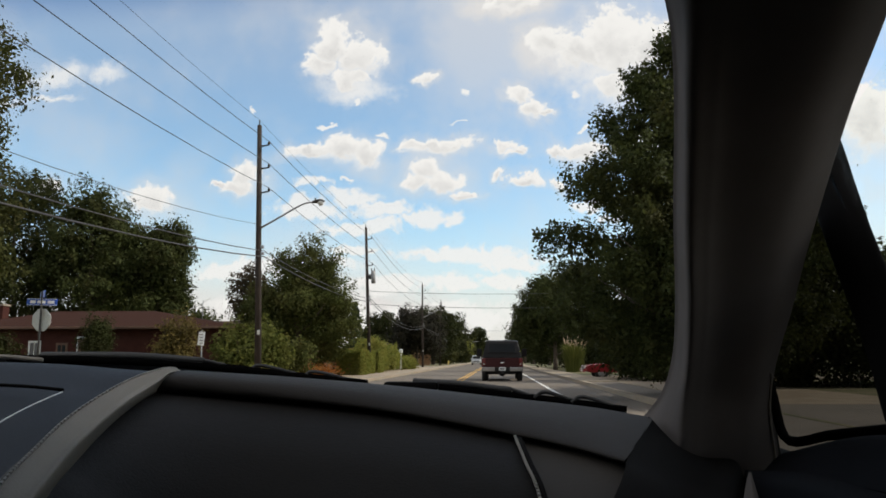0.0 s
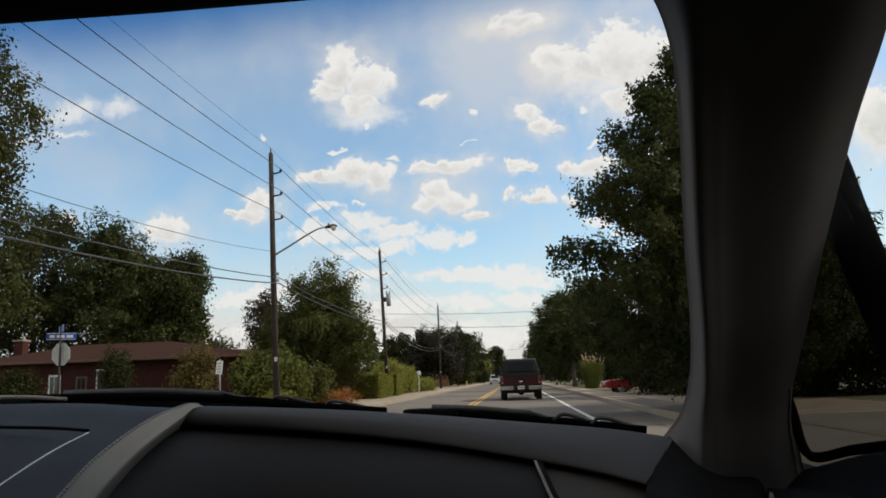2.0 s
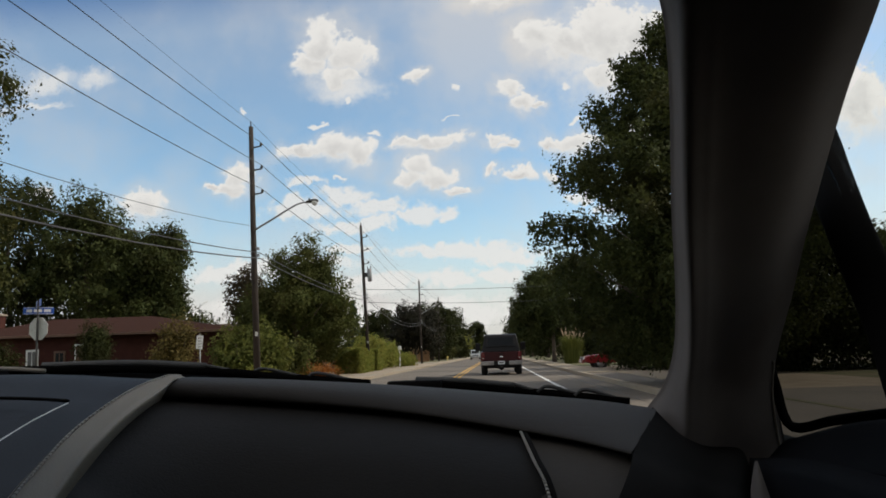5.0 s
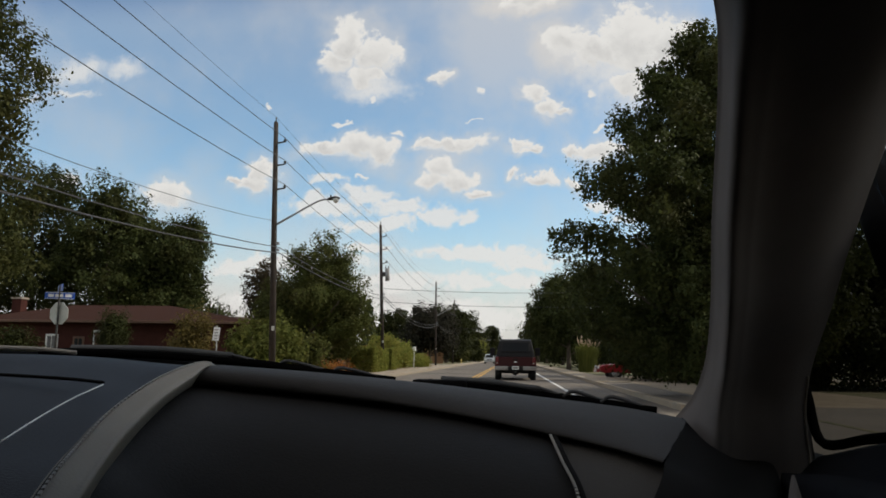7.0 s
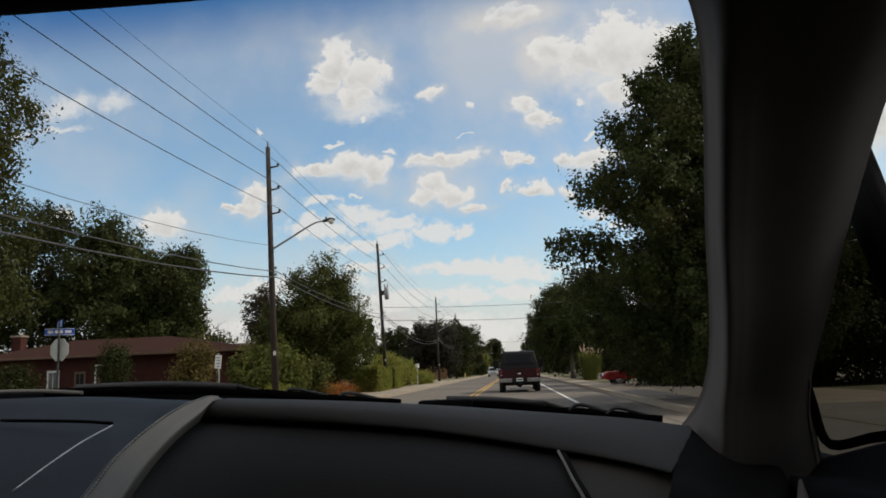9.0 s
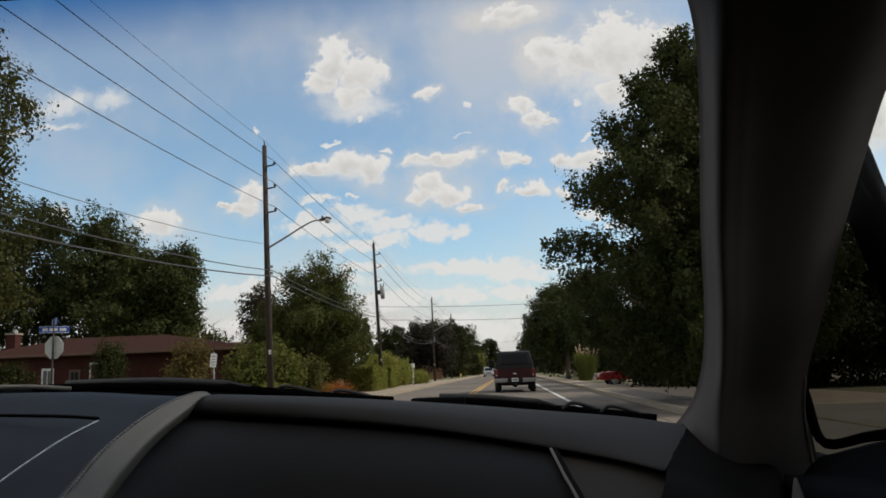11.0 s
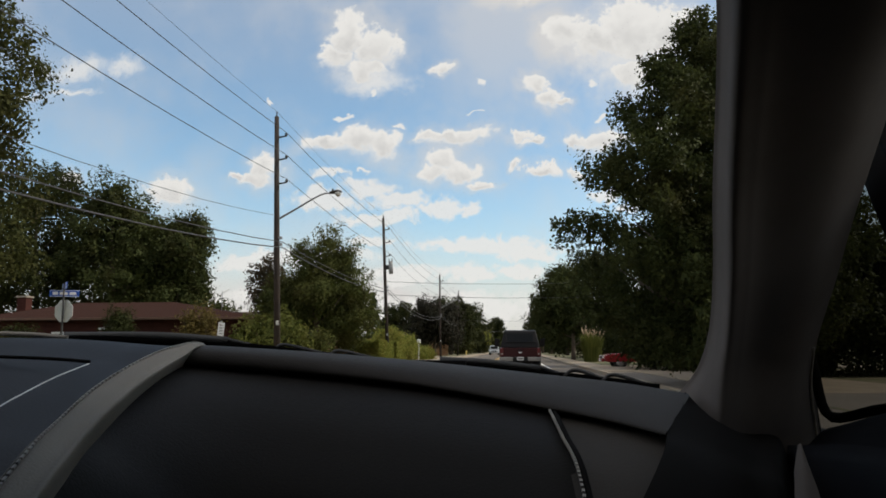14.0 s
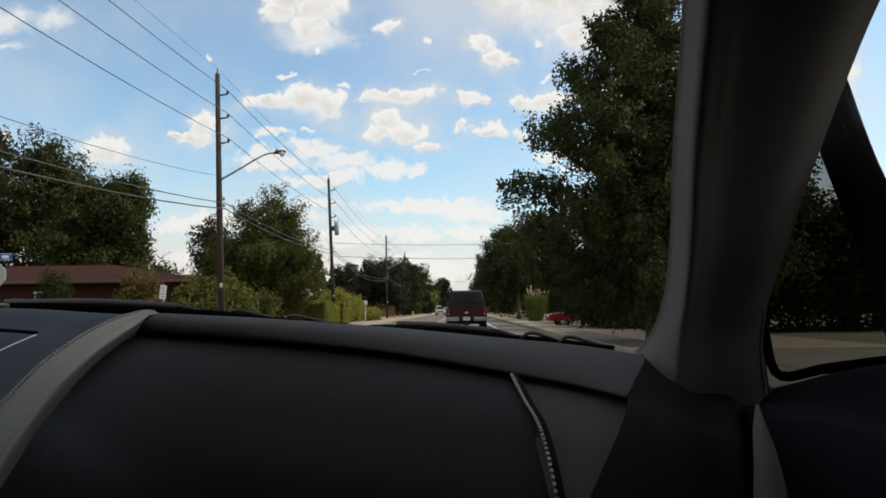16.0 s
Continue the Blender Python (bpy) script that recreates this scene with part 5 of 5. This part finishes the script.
house(12.0, 60.0, 12.0, 10.0, BRICK_RED, ROOF_BROWN, TRIM_WHITE, "dark brick house under the trees by the driveway", [(3.0, 1.45, 1.5, 1.1), (8.6, 1.45, 1.6, 1.1)], 6.0)
house(12.5, 104.0, 12.0, 9.0, BRICK_RED, ROOF_BROWN, TRIM_WHITE, "brick bungalow half hidden by trees", [(3.0, 1.45, 1.5, 1.1), (9.0, 1.45, 1.4, 1.1)], 6.0)


def fence(x, y, length, rz, label):
    """A close-boarded fence along local x."""
    t = thing("fence", x, y, GROUND - 0.03, rz, label, "fence")
    for i in range(int(length / 2.4) + 1):
        box("post", (i * 2.4, 0.06, 0.9), (0.1, 0.1, 1.8), FENCE_WOOD, t, 0.008)
    for z in (0.4, 1.4):
        box("rail", (length / 2, 0.03, z), (length, 0.04, 0.09), FENCE_WOOD, t)
    r = random.Random(4)
    for i in range(int(length / 0.15)):
        h = 1.72 + r.uniform(-0.02, 0.02)
        box("board", (0.07 + i * 0.15, -0.008, h / 2 + 0.03), (0.14, 0.022, h), FENCE_WOOD, t)
    return t


fence(-17.5, 56.0, 8.4, 0, "orange-brown cedar board fence behind the hedge")
fence(-20.0, 118.0, 10.0, 0, "weathered cedar board fence beside a house")


# ---------------------------------------------------------------- signs
def stop_sign():
    t = thing("stop_sign", -14.75, 24.0, GROUND - 0.03, -12, "bare metal back of an octagonal sign with blue street-name blades", "road sign")
    tube("post", [(0, 0, 0), (0, 0, 3.15)], 0.032, DARK_IRON, t, 8, "dark square steel post")
    bm = bmesh.new()
    bmesh.ops.create_cone(bm, cap_ends=True, segments=8, radius1=0.39, radius2=0.39, depth=0.012, matrix=Matrix.Translation((0, 0.045, 2.22)) @ Matrix.Rotation(math.pi / 2, 4, "X") @ Matrix.Rotation(math.pi / 8, 4, "Z"))
    plate = part("sign_plate", bm, SIGN_BACK, t, "pale unpainted back of the plate")
    for z in (2.05, 2.40):
        tube("bolt", [(0, 0.03, z), (0, -0.045, z)], 0.018, DARK_IRON, plate, 6)
    for z, a in ((2.80, 32), (3.05, -38)):
        spin = Matrix.Rotation(radians(a), 4, "Z")
        blade = box("name_blade", (0.02, 0, z), (0.90, 0.012, 0.22), SIGN_BLUE, t, 0.003, "blue street-name blade", spin)
        if a > 0:
            for u, w in ((-0.27, 0.16), (-0.02, 0.24), (0.26, 0.20)):
                p = spin @ Vector((u, -0.010, 0))
                box("lettering_bar", (0.02 + p.x, p.y, z + p.z), (w, 0.006, 0.095), SIGN_WHITE, blade, 0.0, "", spin)
            for h in (-0.098, 0.098):
                p = spin @ Vector((0, -0.010, h))
                box("border_bar", (0.02 + p.x, p.y, z + p.z), (0.88, 0.006, 0.012), SIGN_WHITE, blade, 0.0, "", spin)


def notice_sign():
    t = thing("notice_sign", -10.15, 26.0, GROUND - 0.03, 8, "small white roadside notice on a thin post", "road sign")
    tube("post", [(0.05, 0, 0), (0, 0, 1.95)], 0.022, GALVANISED, t, 7)
    p = box("sign_plate", (0, -0.03, 1.66), (0.22, 0.012, 0.46), SIGN_WHITE, t, 0.004, "", Matrix.Rotation(radians(5), 4, "Y"))
    for k, z in enumerate((1.80, 1.70, 1.60, 1.50)):
        box("lettering_bar", (0, -0.04, z), (0.12 - 0.02 * (k % 2), 0.006, 0.022), LAMP_RED if k == 0 else INK, p)


def crossing_sign():
    t = thing("warning_sign", 4.9, 174.0, GROUND, 0, "yellow diamond crossing sign on a leaning wooden pole", "road sign")
    tube("pole", [(0, 0, 0), (-0.3, 0.1, 7.0)], [0.15, 0.11], POLE_WOOD, t, 12)
    d = box("sign_plate", (-0.05, -0.18, 2.6), (0.76, 0.012, 0.76), SIGN_YELLOW, t, 0.01, "", Matrix.Rotation(math.pi / 4, 4, "Y"))
    for c, s in (((-0.05, -0.19, 2.78), (0.09, 0.008, 0.09)), ((-0.05, -0.19, 2.6), (0.12, 0.008, 0.24)), ((-0.1, -0.19, 2.4), (0.05, 0.008, 0.2)), ((0.01, -0.19, 2.4), (0.05, 0.008, 0.2))):
        box("symbol_bar", c, s, INK, d)
    e = box("sub_plate", (-0.05, -0.18, 1.95), (0.5, 0.012, 0.2), SIGN_YELLOW, t, 0.008)
    box("lettering_bar", (-0.05, -0.19, 1.95), (0.36, 0.008, 0.07), INK, e)


stop_sign()
notice_sign()
crossing_sign()
t = thing("fire_hydrant", -8.2, 132.0, GROUND, 0, "small yellow fire hydrant on the grass", "hydrant")
tube("barrel", [(0, 0, -0.02), (0, 0, 0.08), (0, 0, 0.5), (0, 0, 0.62), (0, 0, 0.7)], [0.14, 0.1, 0.1, 0.12, 0.04], HYDRANT, t, 12)
tube("outlet", [(-0.17, 0, 0.42), (0.17, 0, 0.42)], 0.05, HYDRANT, t, 10)
t = thing("mailbox", -8.3, 66.9, GROUND, 0, "white roadside letter box on a post behind the hedge", "letter box")
box("post", (0, 0, 0.75), (0.1, 0.1, 1.5), TRIM_WHITE, t, 0.01)
b = box("box", (0, 0, 1.62), (0.3, 0.55, 0.34), TRIM_WHITE, t, 0.06)
box("flag", (0.165, 0.0, 1.65), (0.012, 0.2, 0.12), INK, b)


# ---------------------------------------------------------------- trees and bushes
R = "trees along the right of the street"


def tiered(seed, height, first, reach, count):
    """Lobes of a pyramidal crown: boughs set spirally, each a row of flat sprays with gaps of air between."""
    r = random.Random(seed)
    out = []
    for i in range(count):
        f = (i + 0.5) / count
        tip = first + (height - first) * f
        far = reach * (0.86 + 0.14 * math.sin(math.pi * min(1.0, f * 1.6))) * (1 - f ** 3.2) * (0.84 + 0.22 * r.random()) + 0.25
        a = i * 2.4 + r.uniform(-0.35, 0.35)
        for g in (0.30, 0.55, 0.77, 0.95):
            k = (0.20 + 0.20 * far * (1.12 - 0.72 * g)) * r.uniform(0.85, 1.15)
            z = tip - (0.30 * far) * (1 - g) + r.uniform(-0.1, 0.1)
            out.append((math.cos(a) * far * g, math.sin(a) * far * g, z, k, k, 0.20 + 0.40 * k))
    for i in range(7):
        z = first + (height - first) * (i + 0.4) / 7
        out.append((0, 0, z, 0.75 * (1.1 - i / 7), 0.75 * (1.1 - i / 7), 0.75))
    return out


# tall pyramidal tree beside the road
plant_tree(5.1, 20.5, tiered(5, 9.75, 1.5, 3.7, 58), 150000, 0.095, LEAF_OAK, 9.4, 0.22, 11, "tall dark green roadside tree with a pointed crown", group=R, clump=0.20, start=1.4, reach=2.6, limbs=20, inner=0.3)
plant_tree(9.4, 88.0, lobed(5, 11.2, 1.6, 6.2, 12, 0.45), 26000, 0.34, LEAF_DARK, 11.0, 0.32, 12, "broad dark green tree with a ragged crown", group=R, clump=0.6, reach=4.6)
plant_tree(5.1, 68.0, [(-1.1, 0, 4.6, 2.3, 2.3, 3.2), (-2.2, 0, 3.4, 1.4, 1.5, 1.4), (0.4, 0.3, 3.8, 1.6, 1.6, 1.6), (-1.9, 0, 5.8, 1.2, 1.2, 1.2), (-0.5, 0, 6.6, 1.2, 1.2, 1.2), (-1.3, 0.2, 7.3, 0.7, 0.7, 0.8), (0.3, 0.2, 5.6, 1.2, 1.2, 1.1), (-2.6, 0.4, 4.8, 0.8, 0.8, 0.9)],
           34000, 0.17, LEAF_OAK, 7.6, 0.2, 57, "dark green tree of upright feathery sprays at the kerb", group=R, clump=0.42, start=1.2, reach=2.2)
plant_tree(10.5, 47.0, lobed(6, 8.2, 1.6, 4.0, 9, 0.3), 20000, 0.26, LEAF_DARK, 8.0, 0.24, 13, "dark green shade tree over the driveway", group=R, clump=0.45)
plant_tree(15.5, 66.0, lobed(61, 10.5, 1.6, 5.4, 9, 0.3), 20000, 0.32, LEAF_DARK, 10.0, 0.28, 53, "dark green tree behind a brick house", group=R, clump=0.5)
plant_tree(7.9, 117.0, lobed(7, 9.8, 1.6, 5.0, 9, 0.3), 14000, 0.36, LEAF_MID, 9.5, 0.28, 14, "green roadside tree beside the pavement", group=R, clump=0.6)
plant_tree(7.2, 150.0, lobed(8, 10.5, 1.6, 5.2, 9, 0.3), 12000, 0.42, LEAF_DARK, 10.0, 0.3, 15, "dark green roadside tree beside the pavement", group=R, clump=0.6)
plant_tree(6.8, 186.0, lobed(9, 10.0, 2.0, 5.2, 9, 0.3), 12000, 0.42, LEAF_MID, 9.8, 0.3, 16, "green leafy tree hanging over the pavement", group=R, clump=0.6)
plant_tree(16.5, 31.0, lobed(10, 5.0, 0.8, 2.8, 9, 0.3), 13000, 0.18, LEAF_DARK, 5.0, 0.2, 17, "dark leafy tree beside the pavement", group=R, start=1.2, reach=2.6)
plant_tree(14.2, 28.6, lobed(33, 4.6, 0.8, 2.6, 9, 0.3), 13000, 0.18, LEAF_DARK, 4.6, 0.2, 54, "dark leafy tree beside the pavement", group=R, start=1.2, reach=2.4)
plant_tree(8.6, 26.6, lobed(37, 8.4, 0.9, 3.1, 10, 0.25), 26000, 0.16, LEAF_DARK, 8.0, 0.22, 56, "dark leafy tree over the pavement", group=R, clump=0.4, start=1.2, reach=2.4)
# unseen tree, added between the sun and the car to shade it
plant_tree(9.6, 4.0, lobed(31, 12.0, 2.6, 5.4, 12, 0.25), 30000, 0.24, LEAF_DARK, 11.6, 0.34, 18, "large dark tree out of view, added to shade the car", group=R, clump=0.5, reach=4.2)
plant_tree(11.6, 30.0, lobed(32, 6.8, 0.6, 3.2, 9, 0.2), 20000, 0.18, LEAF_DARK, 6.4, 0.2, 19, "bushy dark tree beside the pavement", group=R, start=0.6, reach=2.0)
plant_tree(13.0, 38.5, lobed(34, 9.5, 1.4, 4.4, 10, 0.2), 22000, 0.22, LEAF_DARK, 9.0, 0.26, 55, "dark leafy tree beside the driveway", group=R, clump=0.45, reach=3.2)
L = "trees along the left of the street"
plant_tree(-16.75, 19.5, lobed(21, 12.4, 2.6, 3.5, 12, 0.1), 70000, 0.115, LEAF_MID, 11.8, 0.22, 21, "green leafy tree at the corner", group=L, clump=0.36)
plant_tree(-10.75, 41.5, [(0, 0, 3.0, 2.7, 2.7, 2.0), (-1.9, 0, 2.7, 1.5, 1.6, 1.3), (1.8, 0, 2.9, 1.4, 1.5, 1.4), (-0.3, 0, 4.6, 2.3, 2.1, 1.4), (1.2, 0.2, 4.6, 1.5, 1.5, 1.3), (-2.3, 0.3, 3.9, 1.0, 1.1, 1.0), (0.2, 0, 5.7, 1.7, 1.5, 1.1),
                         (0.6, 0, 6.9, 0.6, 0.6, 0.7), (-1.0, 0, 6.2, 0.5, 0.6, 0.6), (1.3, 0, 5.9, 0.6, 0.6, 0.6)], 70000, 0.115, LEAF_FRESH, 7.2, 0.2, 22, "rounded green tree behind a wooden pole", group=L, clump=0.34, start=0.9)
plant_tree(-11.6, 48.5, lobed(42, 4.6, 0.6, 2.0, 8, 0.3), 14000, 0.20, LEAF_DARK, 5.4, 0.16, 42, "smaller dark tree behind the hedge", group=L, clump=0.3, start=0.7, reach=1.8)
plant_tree(-14.1, 43.8, lobed(43, 6.5, 0.5, 1.7, 8, 0.6), 14000, 0.13, LEAF_BRONZE, 6.2, 0.15, 43, "bronze-brown small tree beside the house", group=L, clump=0.3, start=0.7, reach=1.8)
for i, (x, y, h, r, m) in enumerate(((-33.5, 62, 15.5, 5.2, LEAF_OAK), (-41.0, 63, 17.0, 5.4, LEAF_DARK), (-29.0, 64, 12.8, 4.0, LEAF_OAK), (-47.0, 58, 15.0, 5.5, LEAF_MID), (-38.0, 74, 14.0, 5.0, LEAF_DARK))):
    plant_tree(x, y, lobed(50 + i, h, 2.0, r, 12, 0.25), 34000, 0.24, m, h * 0.95, 0.34, 60 + i, "tall dark cottonwood behind the low house", group=L, clump=0.55, reach=r * 0.75)
plant_tree(-11.6, 112, lobed(24, 7.8, 1.2, 4.3, 10, 0.3), 22000, 0.28, LEAF_PURPLE, 7.4, 0.26, 24, "dark purple-leaved tree beside the driveway", group=L, clump=0.6, start=1.4)
plant_tree(-11.0, 134, lobed(25, 9.4, 1.4, 4.8, 10, 0.25), 18000, 0.32, LEAF_DARK, 10.4, 0.3, 25, "dense dark round tree beside a house", group=L, clump=0.6)
plant_tree(-22.0, 150, lobed(26, 9.5, 2.0, 4.6, 9, 0.25), 9000, 0.42, LEAF_DARK, 9.0, 0.26, 26, "open dark tree behind a house", group=L, clump=0.6)
plant_tree(-11.5, 176, lobed(27, 11.5, 1.2, 6.4, 10, 0.2), 14000, 0.44, LEAF_DARK, 11.0, 0.34, 27, "large dark tree over the pavement", group=L, clump=0.7)
plant_tree(-11.0, 215, lobed(28, 6.5, 0.8, 4.4, 9, 0.3), 10000, 0.42, LEAF_LIGHT, 6.0, 0.22, 28, "pale green willowy tree beside the pavement", group=L, clump=0.6)
plant_tree(-12.0, 235, lobed(29, 7.5, 0.8, 4.4, 9, 0.3), 8000, 0.46, LEAF_MID, 7.0, 0.22, 29, "pale green tree beside the pavement", group=L, clump=0.6)


def spruce(x, y, h, r, seed, label):
    rng = np.random.default_rng(seed)
    t = thing("spruce_tree", x, y, GROUND, 0, label, "tree", L)
    raw("trunk", *tube_data([(0, 0, -0.1), (0, 0, h * 0.95)], [0.16, 0.03], 8), BARK, t, "", True)
    lobes = []
    for i in range(11):
        f = i / 10
        for k in range(5):
            a = k * 1.257 + i
            rad = r * (1 - f) * 0.6
            lobes.append((math.cos(a) * rad, math.sin(a) * rad, 0.5 + (h - 0.7) * f, 0.35 + 0.4 * r * (1 - f) * 0.7, 0.35 + 0.4 * r * (1 - f) * 0.7, 0.3))
    link("crown", leaf_mesh("crown", *clumped(lobes, 7000, 0.24, rng, 0.16, 14, 0.2), rng), LEAF_SPRUCE, t)


spruce(-17.0, 92.0, 7.5, 1.7, 31, "dark narrow spruce behind the street trees")
spruce(-24.0, 108.0, 9.5, 2.1, 32, "dark pointed spruce beside a house")
plant_tree(-9.5, 262.0, lobed(35, 8.5, 1.5, 3.4, 9, 0.3), 7000, 0.5, LEAF_MID, 8.0, 0.25, 33, "green tree far down the street", group=L, clump=0.6)
plant_tree(-7.6, 330.0, lobed(36, 14.2, 4.0, 4.2, 9, 0.2), 7000, 0.6, LEAF_DARK, 13.5, 0.4, 34, "tall dark round-topped tree far down the street", group=L, clump=0.8)

B = "bushes along the street"
for i, (y, h, w, d, m) in enumerate(((45.4, 1.42, 1.5, 2.4, LEAF_LIGHT), (49.3, 1.25, 1.05, 2.5, LEAF_LIGHT), (53.0, 1.40, 1.1, 2.4, LEAF_LIGHT))):
    shrub("hedge", -8.5, y, w, d, h, 11000, 0.10, m, 70 + i, "clipped yellow-green hedge beside the pavement", "hedge", "clipped hedges", 0, True)
for i, (y, h) in enumerate(((55.6, 2.2), (58.8, 2.4), (62.0, 2.2), (65.0, 1.9))):
    shrub("tall_bush", -9.35, y, 2.2, 3.6, h, 7000, 0.15, LEAF_LIGHT, 80 + i, "feathery yellow-green bush beside the pavement", "bush", B)
shrub("hedge", -8.4, 71.0, 1.8, 5.0, 1.15, 7000, 0.14, LEAF_LIGHT, 90, "low rounded pale green hedge at the kerb", "hedge", "clipped hedges", 0, False)
shrub("bush", -10.25, 31.5, 3.0, 2.8, 2.2, 11000, 0.14, LEAF_BUSH, 91, "leafy green bush around a wooden pole", "bush", B)
shrub("bush", -9.6, 34.2, 2.4, 2.4, 1.6, 7000, 0.13, LEAF_FRESH, 92, "green bush beside a wooden pole", "bush", B)
shrub("bush", -11.2, 36.2, 3.2, 2.6, 1.9, 8000, 0.14, LEAF_DARK, 93, "dark green bush behind the verge", "bush", B)
shrub("flower_bed", -9.2, 37.6, 2.8, 3.0, 0.42, 4200, 0.08, LEAF_ORANGE, 94, "orange-flowered bed beside the pavement", "flowers", B)
shrub("bush", -9.2, 29.4, 1.0, 1.2, 0.6, 2200, 0.10, LEAF_LIGHT, 95, "low bush with yellow flowers at the pole", "bush", B)
shrub("bush", -12.1, 28.5, 1.3, 1.3, 2.6, 4200, 0.10, LEAF_YELLOW, 96, "yellowing small bush in front of the house", "bush", B)
for i, x in enumerate((8.4, 11.8, 15.2, 18.6)):
    shrub("hedge", x, 27.4, 3.5, 1.6, 1.8, 8000, 0.13, LEAF_DARK, 140 + i, "dark evergreen hedge under the roadside trees", "hedge", "dark hedges", 0, True)
shrub("conical_shrub", -19.05, 35.6, 1.25, 1.25, 2.8, 9000, 0.09, LEAF_DARK, 97, "dark conical evergreen against the house wall", "bush", B)
shrub("bush", -23.6, 34.4, 2.6, 2.2, 1.8, 6000, 0.13, LEAF_DARK, 98, "dark bush under the house window", "bush", B)
for i, (x, y, h, s) in enumerate(((6.35, 37.9, 2.1, 2.7), (6.5, 34.8, 2.0, 2.6), (8.2, 46.6, 2.3, 3.0), (8.6, 36.0, 1.5, 3.2), (9.4, 38.5, 1.4, 2.6), (7.6, 33.0, 1.6, 3.0), (7.9, 68.0, 2.2, 3.4), (8.0, 74.0, 2.4, 3.6), (8.0, 80.0, 2.6, 3.6), (9.5, 2.6, 1.3, 2.6))):
    shrub("bush", x, y, s, s, h, 6500, 0.15, LEAF_DARK, 100 + i, "dark green bush under the roadside trees", "bush", B)
for i, (x, y) in enumerate(((-9.6, 143), (-9.8, 150), (-9.4, 196), (-9.6, 204), (8.5, 135), (8.5, 163), (8.6, 202), (9.0, 222), (9.0, 245), (-9.5, 250))):
    shrub("bush", x, y, 4.2, 5.0, 2.4, 3500, 0.28, LEAF_MID if x < 0 else LEAF_DARK, 120 + i, "green bush far along the pavement", "bush", B)


def pampas(x, y, h, seed):
    """A clump of tall grass with pale plumes."""
    rng = np.random.default_rng(seed)
    t = thing("pampas_grass", x, y, GROUND - 0.02, 0, "tall pampas grass clump with pale plumes", "grass")
    vs, fs, pv, pf = [], [], [], []
    for i in range(1100):
        a, r = rng.random() * 6.283, 0.5 * rng.random() ** 0.5
        b = Vector((math.cos(a) * r, math.sin(a) * r, 0))
        out = Vector((math.cos(a), math.sin(a), 0)) * (0.12 + 0.55 * rng.random())
        hh = h * (0.5 + 0.42 * rng.random())
        m, e = b + out * 0.35 + Vector((0, 0, hh * 0.7)), b + out + Vector((0, 0, hh))
        w = Vector((-math.sin(a), math.cos(a), 0)) * 0.022
        o = len(vs)
        vs += [b - w, b + w, m + w, m - w, e]
        fs += [(o, o + 1, o + 2, o + 3), (o + 3, o + 2, o + 4)]
    raw("blades", vs, fs, LEAF_BUSH, t)
    for i in range(13):
        a, r = i * 0.9, 0.25 + 0.75 * rng.random()
        p = Vector((math.cos(a) * r * 0.4, math.sin(a) * r * 0.4, h * 0.6))
        e = Vector((math.cos(a) * r, math.sin(a) * r, h * (0.95 + 0.2 * rng.random())))
        d = tube_data([p, p.lerp(e, 0.6), p.lerp(e, 0.8), e], [0.008, 0.02, 0.06, 0.01], 6)
        o = len(pv)
        pv += d[0]
        pf += [tuple(k + o for k in f) for f in d[1]]
    raw("plumes", pv, pf, PAMPAS, t, "pale buff plumes")


pampas(5.5, 57.0, 2.4, 7)
pampas(5.9, 58.6, 2.2, 8)


def far_woods():
    """The tree line that closes the street and the land behind it."""
    rng = np.random.default_rng(77)
    lobes = []
    for i in range(130):
        side = -1 if i % 2 else 1
        y = 260 + 420 * rng.random()
        x = side * (10.5 + 75 * rng.random() ** 1.6)
        h = 6.5 + 5 * rng.random()
        lobes.append((x, y, h * 0.5, 4 + 2 * rng.random(), 4.5, h * 0.52))
    for i in range(26):
        y = 430 + 260 * rng.random()
        h = 7 + 8 * rng.random()
        lobes.append(((-1 if i % 2 else 1) * (6.5 + 3 * rng.random()), y, h * 0.5, 2.6, 3, h * 0.52))
    for i in range(14):
        h = 8 + 6 * rng.random()
        lobes.append((-16 + 2.5 * i, 705 + 10 * rng.random(), h * 0.5, 3.4, 3, h * 0.52))
    for i in range(70):
        a = rng.random() * 6.283
        d = 160 + 200 * rng.random()
        x, y = math.sin(a) * d, math.cos(a) * d
        if abs(x) > 45:
            h = 7 + 5 * rng.random()
            lobes.append((x, y, h * 0.5, 6, 6, h * 0.52))
    me = leaf_mesh("far_woods", *clumped(lobes, 60000, 0.85, rng, 0.9, 20, 0.55), rng)
    ob = link("far_woods", me, LEAF_DARK)
    ob.location.z = GROUND
    tagged(ob, "distant dark green tree line closing the street", "trees", "", "stuff")


far_woods()


# ---------------------------------------------------------------- paving slabs, the nearest stretches
def slabs(pave, x0, x1, y0, count, length=1.52):
    me = bpy.data.meshes.new("slab")
    bm = bmesh.new()
    add_box(bm, 0, 0, 0, x1 - x0 - 0.012, length - 0.016, 0.03, 0.006)
    bm.to_mesh(me)
    bm.free()
    me.materials.append(SLAB)
    r = random.Random(9)
    for i in range(count):
        ob = new("slab", me)
        ob.parent = pave
        ob.matrix_basis = pose((x0 + x1) / 2, y0 + (i + 0.5) * length, 0.115 + r.uniform(0, 0.006), r.uniform(-0.15, 0.15), r.uniform(-0.2, 0.2), 0)


slabs(PAVE_LEFT, LEFT_KERB - 1.76, LEFT_KERB - 0.16, 18.0, 60)
slabs(PAVE_RIGHT, RIGHT_KERB + 0.16, RIGHT_KERB + 1.4, 32.5, 46)
